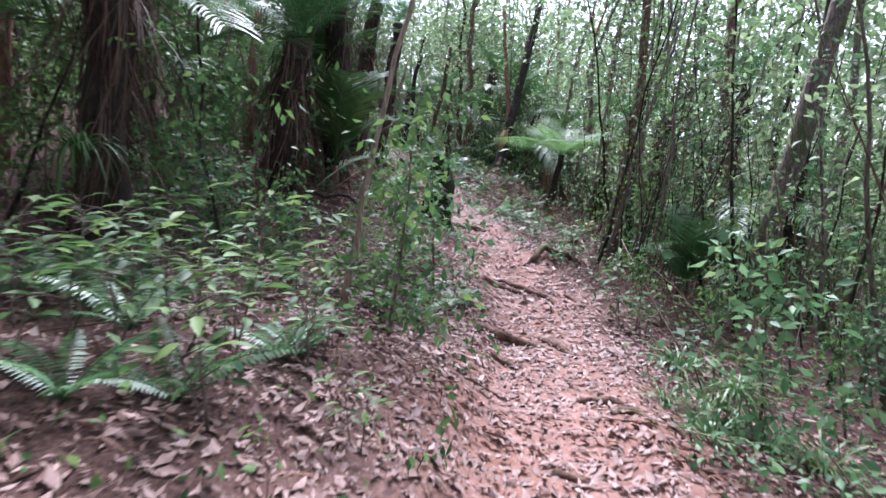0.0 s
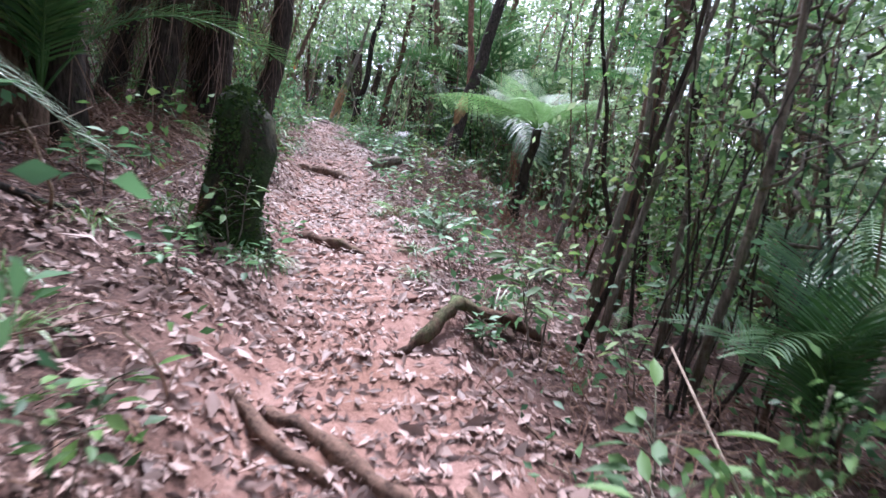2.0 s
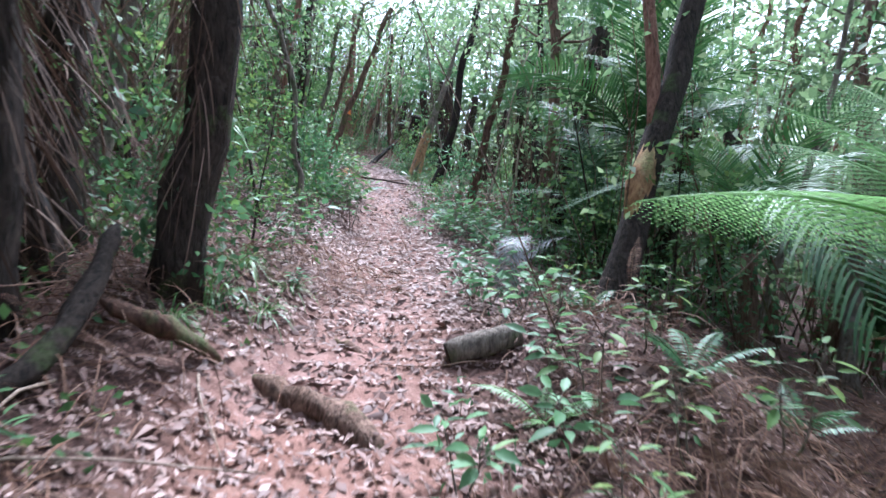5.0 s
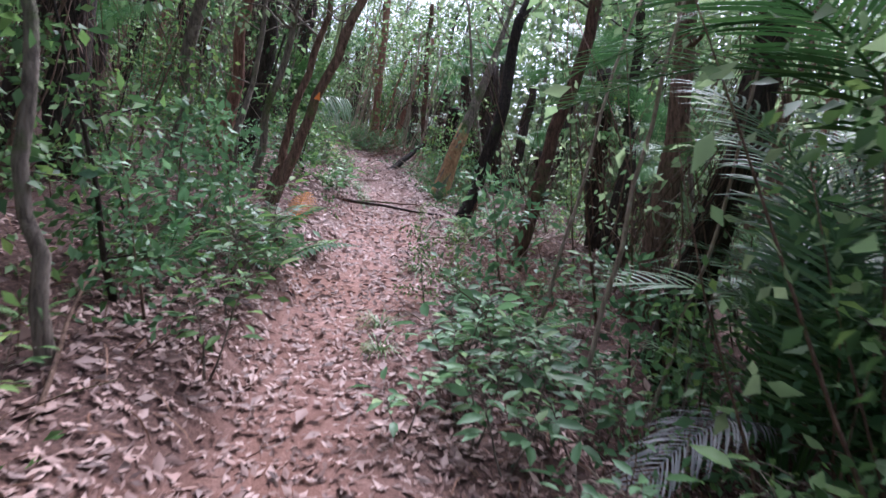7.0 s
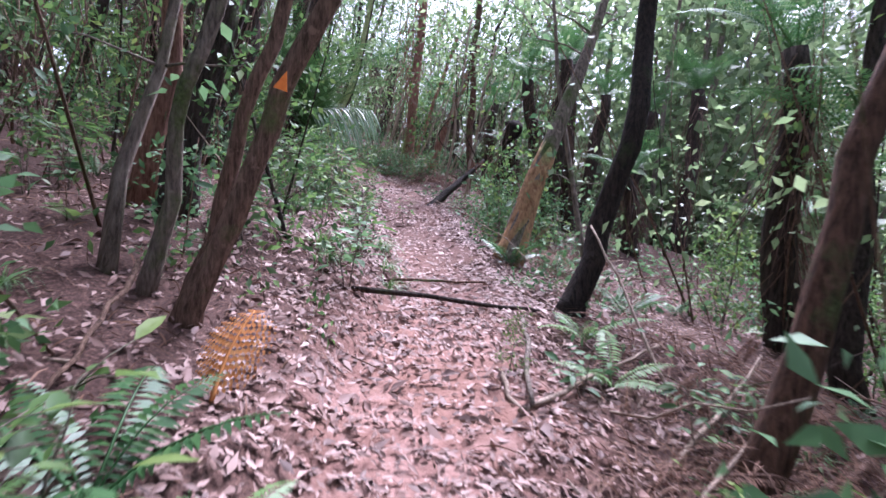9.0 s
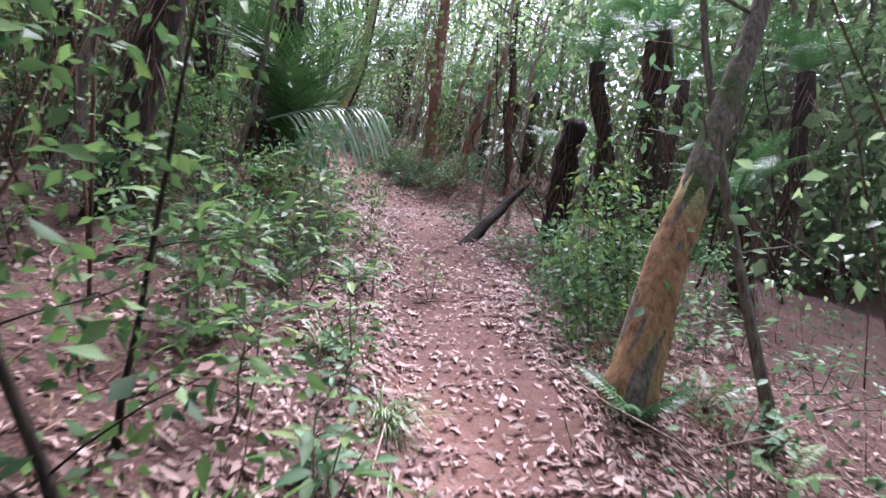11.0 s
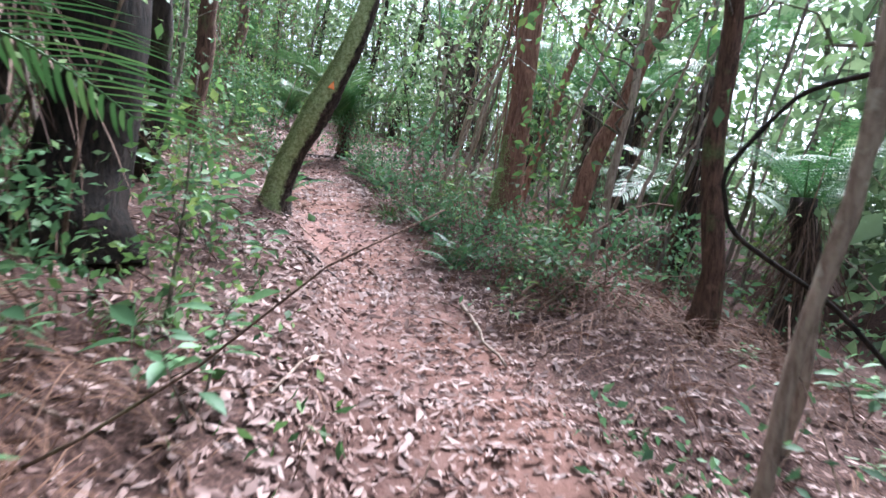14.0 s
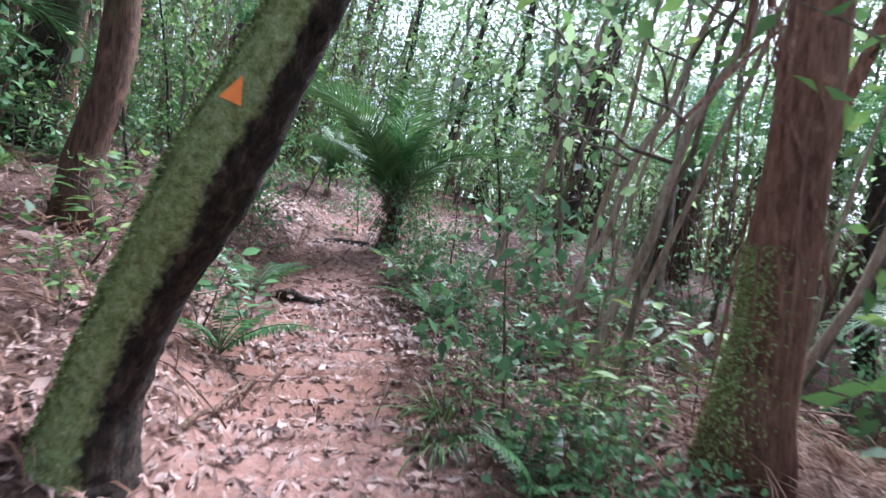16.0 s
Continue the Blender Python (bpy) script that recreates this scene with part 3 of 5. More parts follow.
SHRUBS = [
    woody("shrub", 1.7, 0.014, BARK_GREY, GREEN, 31, 6, 0.085, 0.08, 16, 18, 0.45, "bushy green shrub with small leaves", "shrub", "undergrowth shrubs"),
    woody("shrub", 1.2, 0.011, BARK_BROWN, BLUEGREEN, 32, -8, 0.095, 0.06, 15, 15, 0.42, "low shrub with glossy blue-green leaves", "shrub", "undergrowth shrubs"),
    woody("shrub", 2.2, 0.016, BARK_DARK, GREEN, 33, 14, 0.085, 0.1, 16, 16, 0.5, "tall loose shrub with dark twigs and green leaves", "shrub", "undergrowth shrubs"),
]


def turned(spots, low=0.75, high=1.25, twist=60, tip=5):
    """Trees lean down the slope, so they turn only some way about their foot."""
    out = []
    for x, y in spots:
        i, _, _ = trail_near([x], [y])
        heading = math.degrees(math.atan2(_tan[i[0], 1], _tan[i[0], 0])) - 90
        out.append(place(x, y, heading + rng.uniform(-twist, twist), rng.uniform(low, high), 0.0, (rng.uniform(-tip, tip), rng.uniform(-tip, tip))))
    return out


CLEAR = [(2.3, 10.5, 0.85), (1.9, 9.6, 0.7), (-4.5, 22.9, 0.6), (-1.0, 24.0, 0.8), (-7.35, 27.8, 0.7), (-4.8, 23.2, 0.8), (-4.2, 21.6, 0.6), (1.2, 12.2, 1.3), (2.3, 12.9, 1.3), (3.3, 11.5, 1.5), (0.7, 16.2, 0.5), (0.1, 15.0, 0.9), (-3.7, 27.5, 0.9), (-6.9, 31.4, 0.5), (-4.8, 28.6, 0.9), (0.0, 6.2, 0.8)]


def share(protos, spots):
    spots = [m for m in spots if not any((m.translation.x - a) ** 2 + (m.translation.y - b) ** 2 < g * g for a, b, g in CLEAR)]
    for k, p in enumerate(protos):
        got = spots[k::len(protos)]
        repeat(p, got if len(got) else [place(12, 20 + k)])


def open_slope(spots, keep):
    """The slope below the last stretch carries few shrubs and saplings."""
    out = []
    for x, y in spots:
        i, d, _ = trail_near([x], [y])
        if not (_ss[i[0]] > 33 and d[0] > 1.2) or rng.uniform() < keep:
            out.append((x, y))
    return out


sap = turned(scatter(34, (13.5, 20.5), (1.2, 4.2), 0.22, taken), 0.6, 1.1, 100, 8)
sap += turned(open_slope(scatter(130, (9, 58), (1.6, 7.0), 0.4, taken), 0.3), 0.7, 1.2, 110, 9)
sap += turned(scatter(105, (10.5, 58), (-7, -1.5), 0.42, taken), 0.7, 1.2, 110, 9)
sap += turned(scatter(20, (2, 9), (1.2, 4), 0.5, taken))
share(SAPLINGS, sap)
tre = turned(open_slope(scatter(60, (12, 60), (2.4, 12), 0.9, taken), 0.12), 0.8, 1.3, 45)
tre += turned(scatter(55, (12, 60), (-11, -2.2), 0.9, taken), 0.8, 1.3, 45)
# out-of-view trees beside the start, added so their crowns shade the ground
tre += turned([(-3.4, 1.6), (-2.7, -0.2), (-3.6, 3.0), (2.6, 0.4)], 0.9, 1.1, 30)
tre += turned(scatter(24, (-2, 9), (-10, 10), 1.4, taken, 2.0), 0.8, 1.3, 45)
tre += turned(scatter(40, (56, 72), (-10, 12), 1.1, taken, 0.0), 0.9, 1.4, 45)
share(TREES, tre)
shr = turned(open_slope(scatter(125, (10, 52), (1.0, 5.5), 0.33, taken), 0.4), 0.55, 1.1, 180)
shr += turned(scatter(115, (10, 52), (-5.5, -1.0), 0.33, taken), 0.5, 1.05, 180)
share(SHRUBS, shr)

# ---- forest floor plants ----
low = []
SEEDLINGS = [
    seedling("seedling", 0.36, 13, 0.115, BLUEGREEN, 41, "low seedling with broad glossy green leaves", "seedling", "seedlings", 2),
    seedling("seedling", 0.45, 14, 0.105, GREEN, 42, "slender seedling with pointed green leaves", "seedling", "seedlings", 2, 0.36),
    seedling("seedling", 0.22, 9, 0.1, BLUEGREEN, 43, "tiny seedling with blue-green leaves", "seedling", "seedlings", 3, 0.5),
    seedling("seedling", 0.6, 18, 0.115, GREEN, 44, "knee-high seedling with large green leaves", "seedling", "seedlings", 2, 0.4),
]
sd = turned(scatter(115, (10.5, 45), (0.62, 3.2), 0.16, low, 0.58), 0.6, 1.2, 180)
sd += turned(scatter(110, (10.5, 45), (-3.2, -0.6), 0.16, low, 0.55), 0.6, 1.2, 180)
share(SEEDLINGS, sd)
TUFTS = [
    tuft("sedge_tuft", 70, 0.34, 0.007, 0.55, SEDGE, 51, "tuft of arching green sedge", "sedge", "sedge tufts"),
    tuft("sedge_tuft", 45, 0.22, 0.006, 0.4, SEDGE, 52, "small tuft of green grass", "sedge", "sedge tufts"),
    tuft("sedge_tuft", 60, 0.5, 0.012, 0.7, SEDGE, 53, "large tuft of drooping strap leaves", "sedge", "sedge tufts"),
]
share(TUFTS, turned(scatter(60, (10.5, 46), (0.5, 2.2), 0.2, low, 0.5) + scatter(55, (10.5, 46), (-2.6, -0.5), 0.2, low, 0.5), 0.6, 1.2, 180))
small_fronds = [simple_fern_frond(0.42, 0.7, 0.07, 22, 61), simple_fern_frond(0.36, 0.5, 0.065, 20, 62)]
FERNS = [
    rosette("ground_fern", small_fronds, DARKFERN, 7, (10, 40), "low dark green ground fern", "fern", "ground ferns", seed=1),
    rosette("ground_fern", small_fronds[::-1], FERN, 5, (5, 30), "low light green ground fern", "fern", "ground ferns", seed=2),
]
share(FERNS, turned(scatter(34, (11, 46), (0.7, 3.5), 0.3, low, 0.6) + scatter(34, (11, 46), (-3.5, -0.7), 0.3, low, 0.6), 0.6, 1.3, 180))

# ---- leaf litter and twigs ----
def strewn(n, s_range, d_spread, L, seed, name, label, bare):
    r = np.random.default_rng(seed)
    s = r.uniform(*s_range, n)
    d = r.normal(size=n) * d_spread
    i = np.clip(np.searchsorted(_ss, s), 0, len(_ss) - 1)
    x, y = _line[i, 0] + _tan[i, 1] * d, _line[i, 1] - _tan[i, 0] * d
    patch = np.sin(x * 3.1 + 2 * np.sin(y * 1.3)) * np.sin(y * 2.3 + np.sin(x * 2)) + 0.5 * np.sin(x * 9 + y * 7)
    bare = bare + 0.38 * np.clip((y - 21) / 1.5, 0, 1) * np.clip((28.4 - y) / 1.5, 0, 1)
    ok = (np.abs(d) > 0.36 + 0.1 * patch) | (r.uniform(size=n) > bare + 0.18 * patch)
    # leaves halved up the bank: bares dark humus, darkening it in place of shade
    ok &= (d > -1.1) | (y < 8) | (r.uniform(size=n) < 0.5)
    x, y = x[ok], y[ok]
    n = len(x)
    z = ground(x, y)
    e = 0.03
    nrm = unit(np.stack([z - ground(x + e, y), z - ground(x, y + e), np.full(n, e)], 1))
    a = r.uniform(0, 2 * np.pi, n)
    way = unit(np.stack([np.cos(a), np.sin(a), r.normal(size=n) * 0.22], 1))
    way = unit(way - nrm * (way * nrm).sum(1, keepdims=True) * 0.85)
    l = L * np.exp(r.normal(size=n) * 0.3)
    g = leaves(np.stack([x, y, z + r.uniform(0.004, 0.03, n)], 1), way, unit(nrm + r.normal(size=(n, 3)) * 0.3), l, l * r.uniform(0.28, 0.5, n),
               r.uniform(-0.25, 0.35, (n, 1)), r.uniform(-0.3, 0.35, (n, 1)))
    return tagged(part(name, g, LITTER, soft=False), label, "leaf litter", kind="stuff")


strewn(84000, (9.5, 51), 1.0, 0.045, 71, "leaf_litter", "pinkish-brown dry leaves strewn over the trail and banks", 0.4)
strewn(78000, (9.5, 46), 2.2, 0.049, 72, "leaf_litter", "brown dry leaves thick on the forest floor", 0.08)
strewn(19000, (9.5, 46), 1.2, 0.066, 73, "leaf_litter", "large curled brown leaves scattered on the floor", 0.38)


def twigs(n, s_range, d_lo, d_hi, seed, L, rad, lift, name, label, mat, steep=0.25):
    r = np.random.default_rng(seed)
    geo = []
    for k in range(n):
        x, y = spot(r.uniform(*s_range), r.choice([-1, 1]) * r.uniform(d_lo, d_hi))
        a, l = r.uniform(0, 2 * np.pi), L * r.uniform(0.4, 1.3)
        q = (x + math.cos(a) * l, y + math.sin(a) * l)
        p0 = (x, y, gz(x, y) + 0.01)
        p1 = (*q, gz(*q) + 0.01 + max(0, r.normal()) * lift * l)
        geo.append(tube(curve_pts(p0, p1, 5, 0.03 * l, seed=seed + k), taper(rad * r.uniform(0.6, 1.3), rad * 0.4, 5), 5))
    return tagged(part(name, join(geo), mat), label, "twigs", kind="stuff")


twigs(420, (10, 46), 0.3, 3.5, 81, 0.45, 0.006, 0.25, "fallen_twigs", "brown fallen twigs lying over the litter", BARK_BROWN)
twigs(170, (10, 46), 0.6, 3.5, 82, 0.9, 0.008, 0.5, "fallen_twigs", "pale dead twigs lying and leaning over the floor", STICK)
twigs(260, (11, 48), 1.0, 5.0, 83, 1.6, 0.006, 1.0, "dead_stems", "thin dead stems leaning through the undergrowth", BARK_BROWN)


def debris(n, s_range, d_lo, d_hi, L, seed, name, label):
    """Dead strips of frond and bark lying every way over the floor."""
    r = np.random.default_rng(seed)
    i = np.clip(np.searchsorted(_ss, r.uniform(*s_range, n)), 0, len(_ss) - 1)
    d = r.uniform(d_lo, d_hi, n) * r.choice([-1, 1], n)
    x, y = _line[i, 0] + _tan[i, 1] * d, _line[i, 1] - _tan[i, 0] * d
    a = r.uniform(0, 2 * np.pi, n)
    way = np.stack([np.cos(a), np.sin(a), r.uniform(-0.1, 0.55, n)], 1)
    g = ribbons(np.stack([x, y, ground(x, y) + r.uniform(0, 0.05, n)], 1), way, np.array([0, 0, 1.0]) + r.normal(size=(n, 3)) * 0.4, L * r.uniform(0.3, 1.3, n), 0.009, 0.5, 3, 0.12)
    return tagged(part(name, g, BROWN, soft=False), label, "forest debris", kind="stuff")


debris(16000, (10, 47), 0.6, 3.6, 0.24, 95, "dead_strips", "brown strips of dead frond and bark over the floor")

OPEN = [(1.3, 12.4, 1.2), (2.4, 12.9, 1.6), (3.6, 11.6, 2.0), (-3.7, 27.6, 1.2), (-5.2, 29.2, 1.2), (-6.8, 31.3, 0.8), (0.5, 15.2, 0.9)]


# ---- tangled undergrowth between the stems ----
def undergrowth(n, s_range, d_lo, d_hi, h_lo, h_hi, per, L, radius, mat, seed, name, label, side):
    """Thin bowed stems, each with a clump of leaves at its end."""
    r = np.random.default_rng(seed)
    s = r.uniform(*s_range, n)
    d = r.uniform(d_lo, d_hi, n) * side
    i = np.clip(np.searchsorted(_ss, s), 0, len(_ss) - 1)
    x, y = _line[i, 0] + _tan[i, 1] * d, _line[i, 1] - _tan[i, 0] * d
    _, near, _ = trail_near(x, y)
    ok = np.abs(near) > d_lo * 0.9
    for a, b, c in KEEP + OPEN:
        ok &= (x - a) ** 2 + (y - b) ** 2 > (c * 0.7) ** 2
    x, y = x[ok], y[ok]
    z = ground(x, y)
    stems, lv = [], []
    for k in range(len(x)):
        h = r.uniform(h_lo, h_hi)
        foot = np.array([x[k], y[k], z[k] - 0.03])
        tip = foot + np.array([r.normal() * 0.25 * h, r.normal() * 0.25 * h, h])
        stems.append(tube(curve_pts(foot, tip, 4, 0.03 * h, seed=seed + k), taper(0.003 + 0.0025 * h, 0.0015, 4), 4))
        lv.append(leaf_clump(tip, radius, per, L, r, 0.8))
        if h > 1.2:
            lv.append(leaf_clump((foot + tip) / 2, radius, per // 2, L, r, 0.9))
    part_a = tagged(part(name + "_stems", join(stems), BARK_BROWN), "thin brown stems of the undergrowth", "undergrowth", kind="stuff")
    part_b = tagged(part(name, join(lv), mat, soft=False), label, "undergrowth", kind="stuff")
    return part_a, part_b


undergrowth(560, (10, 46), 0.58, 1.7, 0.04, 0.22, 9, 0.065, 0.12, BLUEGREEN, 311, "edge_plants", "small green plants along the trail edge", 1)
undergrowth(380, (10, 46), 0.6, 1.7, 0.04, 0.22, 9, 0.065, 0.12, GREEN, 312, "edge_plants", "small green plants along the foot of the bank", -1)
undergrowth(620, (10, 50), 0.95, 5.5, 0.12, 0.55, 11, 0.07, 0.2, BLUEGREEN, 301, "ground_cover", "low green leafy ground cover below the trail", 1)
undergrowth(520, (10, 50), 0.95, 5.5, 0.12, 0.6, 11, 0.075, 0.2, GREEN, 302, "ground_cover", "low green leafy ground cover on the bank", -1)
undergrowth(560, (11, 32), 1.9, 8.5, 0.6, 4.2, 22, 0.1, 0.4, CANOPY, 303, "thicket", "light green leafy thicket below the trail", 1)
undergrowth(70, (32, 58), 2.6, 9.0, 0.5, 3.6, 20, 0.1, 0.4, CANOPY, 313, "thicket", "light green leafy thicket on the slope below the trail", 1)
undergrowth(760, (11, 58), 1.9, 8.0, 0.6, 4.2, 20, 0.1, 0.4, GREEN, 304, "thicket", "green leafy thicket on the bank", -1)
undergrowth(70, (45.5, 51), 0.95, 6.0, 0.4, 3.5, 24, 0.1, 0.45, CANOPY, 315, "thicket", "pale green thicket beside the end of the trail", 1)
undergrowth(120, (45.5, 51), 0.95, 6.0, 0.4, 3.5, 24, 0.1, 0.45, GREEN, 316, "thicket", "green thicket beside the end of the trail", -1)
undergrowth(360, (51, 70), 0.0, 7.0, 0.6, 5.0, 26, 0.12, 0.6, CANOPY, 305, "thicket", "pale green thicket closing the view ahead", 1)
undergrowth(300, (51, 70), 0.0, 7.0, 0.6, 5.0, 26, 0.12, 0.6, CANOPY, 306, "thicket", "pale green thicket closing the view ahead", -1)

# ---- far forest closing the view ----
def far_forest(seed, count, s_range, d_range, sides):
    r = np.random.default_rng(seed)
    stems, lv = [], []
    for k in range(count):
        s = r.uniform(*s_range)
        d = r.uniform(*d_range) * r.choice(sides)
        if s > 58 or s < -2:
            d = r.uniform(-30, 30)
        c, t = on_trail(min(max(s, 0), _ss[-1]))
        over = s - min(max(s, 0), _ss[-1])
        x, y = c[0] + t[1] * d + t[0] * over, c[1] - t[0] * d + t[1] * over
        z, h = gz(x, y), r.uniform(8, 13)
        top = np.array([x + r.normal() * 0.5 + 0.9, y + r.normal() * 0.5, z + h])
        rad = r.uniform(0.05, 0.14)
        stems.append(tube(curve_pts((x, y, z - 0.2), top, 7, 0.1, seed=seed + k), taper(rad, rad * 0.4, 7), 6))
        for q in range(22):
            f = r.uniform(0.02, 1.0) ** 1.4
            p = np.array([x, y, z]) + (top - [x, y, z]) * f + np.array([*(r.normal(size=2) * 1.5), 0])
            lv.append(leaf_clump(p, 1.9, 26, 0.46, r))
    a = tagged(part("far_trunks", join(stems), BARK_GREY), "grey trunks of the far forest", "far trees", kind="stuff")
    b = tagged(part("far_foliage", join(lv), CANOPY, soft=False), "pale green foliage of the far forest", "far foliage", kind="stuff")
    return a, b


far_forest(91, 215, (-14, 88), (8, 30), [-1, 1])
far_forest(92, 42, (16, 56), (10, 24), [1])

# ---- the trees, stumps and palms along the trail ----
def stem_thing(name, foot, top, r0, r1, bark, label, category, wobble=0.02, bend=(0, 0, 0), flare=0.6, sides=12, seed=0, rough=0.06, n=16, group=""):
    """A trunk from its foot on the ground towards a place above."""
    x, y = foot
    base = np.array([x, y, gz(x, y) - 0.12])
    pts = curve_pts(base, top, n, wobble, seed=seed) + np.sin(np.linspace(0, np.pi, n))[:, None] * np.array(bend)
    ob = thing(name, label, category, group)
    ob.matrix_basis = Matrix.Translation(base)
    part("trunk", tube(pts - base, taper(r0, r1, n, flare), sides, rough, seed), bark, ob)
    return ob, pts, base


def crown_on(ob, pts, base, seed, leaf, count=10, spread=1.4, L=0.1, start=0.6, per=36):
    r = np.random.default_rng(seed)
    geo, lv = [], []
    for k in range(count):
        p = pts[int(len(pts) * min(0.98, start + (1 - start) * r.uniform()))] - base
        a = r.uniform(0, 2 * np.pi)
        q = p + np.array([math.cos(a), math.sin(a), r.uniform(0.3, 0.9)]) * spread * r.uniform(0.4, 1)
        geo.append(tube(curve_pts(p, q, 6, 0.05, seed=seed + k), taper(0.014, 0.003, 6), 5))
        lv.append(leaf_clump(q, spread * 0.45, per, L, r))
    tagged(part("limb", join(geo), BARK_GREY, ob), kind="stuff")
    part("crown", join(lv), leaf, ob, soft=False)


def moss_cushion(ob, pts, base, radii, n, mat, seed, facing=(0, 0, 1), L=0.012):
    """Short moss and lichen leaves standing off the bark on one side of a trunk."""
    r = np.random.default_rng(seed)
    k = r.uniform(0, len(pts) - 1.001, n)
    i = k.astype(int)
    f = (k - i)[:, None]
    p = pts[i] * (1 - f) + pts[i + 1] * f
    rad = radii[i] * (1 - f[:, 0]) + radii[i + 1] * f[:, 0]
    tan = unit(pts[i + 1] - pts[i])
    out = r.normal(size=(n, 3)) * 0.75 + np.array(facing) * 2.2
    out = unit(out - tan * (out * tan).sum(1, keepdims=True))
    g = leaves(p + out * rad[:, None] * 1.03 - base, unit(out * 0.5 + r.normal(size=(n, 3)) * 0.6 + [0, 0, -0.2]), out, L * r.uniform(0.6, 1.6, n), L * 0.7, 0.2, 0.2)
    part("moss", g, mat, ob, soft=False)


MOSS_LEAF = leaf_mat("moss_leaf", [(0.0, (0.14, 0.17, 0.07)), (0.5, (0.3, 0.36, 0.14)), (1.0, (0.48, 0.53, 0.28))], 0.8, 0.1, 0.1)
DARK_MOSS = leaf_mat("moss_dark", [(0.0, (0.015, 0.03, 0.01)), (0.6, (0.04, 0.07, 0.02)), (1.0, (0.08, 0.11, 0.03))], 0.8, 0.1, 0.1)


def hanging(n, radius, z0, z1, L, seed, width=0.012, out=0.35):
    """Dead strips hanging in a skirt round a stem."""
    r = np.random.default_rng(seed)
    a = r.uniform(0, 2 * np.pi, n)
    rad = radius * r.uniform(0.7, 1.3, n)
    base = np.stack([np.cos(a) * rad, np.sin(a) * rad, r.uniform(z0, z1, n)], 1)
    way = np.stack([np.cos(a) * out, np.sin(a) * out, np.full(n, -1.0)], 1) + r.normal(size=(n, 3)) * 0.34
    up = np.stack([np.cos(a), np.sin(a), np.full(n, 0.2)], 1)
    return ribbons(base, way, up, L * r.uniform(0.4, 1.2, n), width, 0.25, 4, 0.08)


def more(proto, spots):
    for x, y, turn, size in spots:
        c = copy_thing(proto, Matrix.Identity(4)) if proto.children else proto.copy()
        if not proto.children:
            scene.collection.objects.link(c)
        c.matrix_basis = place(x, y, turn, size)


# shaggy tree ferns with skirts of dead fronds
SHAG_FROND = mesh_np("frond", *fern_frond(1.4, 0.6, 0.34, 20, 13, 136, 0.018, 0.13))
SHAG_FROND.materials.append(DARKFERN)


def skirted(seed, height, radius, label, lean):
    ob = thing("shaggy_trunk", label, "tree fern trunk", "shaggy trunks")
    st = curve_pts((0, 0, -0.15), (lean, 0.1, height), 10, 0.03, seed=seed)
    part("trunk", tube(st, taper(radius * 1.25, radius, 10, 0.3), 10, 0.1, seed), BARK_DARK, ob)
    sk = [hanging(240, radius * 1.1, 0.2 * height, height, 0.55, seed, 0.009, 0.25), hanging(90, radius * 1.6, 0.55 * height, height, 0.9, seed + 1, 0.011, 0.45)]
    g = join(sk)
    g[0][:, 0] += lean * np.clip(g[0][:, 2] / height, 0, 1)
    tagged(part("dead_skirt", g, DARK_BROWN, ob, "brown dead fronds hanging down", soft=False), kind="stuff")
    r = np.random.default_rng(seed)
    for k in range(8):
        f = part("frond", SHAG_FROND, None, ob, soft=False)
        f.matrix_basis = pose(lean, 0.1, height - 0.05, 0, 0, 45 * k + r.uniform(-12, 12)) @ pose(0, 0, 0, r.uniform(-10, 10), -r.uniform(22, 60), 0) @ Matrix.Scale(r.uniform(0.75, 1.05), 4)
    return ob


frond_meshes = [palm_frond(2.3, 0.75, 0.42, 46, 101), palm_frond(2.0, 0.55, 0.4, 42, 102), palm_frond(2.5, 1.0, 0.45, 50, 103, 0.4)]
SHAG = [skirted(111, 2.6, 0.11, "dark tree fern trunk hung with dead brown fronds", 0.35), skirted(112, 3.4, 0.13, "tall shaggy trunk under a brown skirt of dead fronds", 0.6),
        skirted(113, 1.5, 0.12, "short shaggy trunk covered with dead brown strips", 0.2)]
shag_spots = [(-2.55, 4.3), (-1.55, 8.3), (-2.5, 9.6), (-1.75, 11.3), (-2.3, 12.3), (-2.0, 7.0), (-3.6, 6.6), (-6.6, 25.3), (-7.7, 26.6), (-1.5, 10.3), (-2.2, 10.8), (-1.45, 12.3), (-2.0, 11.8), (-2.9, 11.2), (-1.9, 9.0), (-2.6, 26.9), (0.8, 20.6), (0.2, 22.8), (-1.1, 24.6),]
shag_spots += scatter(26, (13, 54), (2.2, 7), 0.8, taken) + scatter(26, (12, 54), (-7, -2.2), 0.8, taken)
CLEAR += [(-1.5, 10.3, 0.2), (-1.9, 9.0, 0.2)]
share(SHAG, turned(shag_spots, 0.8, 1.2, 70))

more(SHAG[1], [(-2.7, 27.5, 140, 0.8), (-2.3, 28.3, 250, 0.9)])
more(SHAG[2], [(-10.4, 33.15, 20, 0.55)])

# feather palms
def palm(seed, count, label, tilt, foot_h=0.35, mat=PALM, size=(0.75, 1.05)):
    foot = (tube(curve_pts((0, 0, -0.1), (0, 0, foot_h), 5, 0.01, seed=seed), taper(0.1, 0.06, 5, 0.3), 9, 0.08, seed), BARK_BROWN)
    return rosette("feather_palm", frond_meshes, mat, count, tilt, label, "palm", "feather palms", foot, foot_h, size, seed)


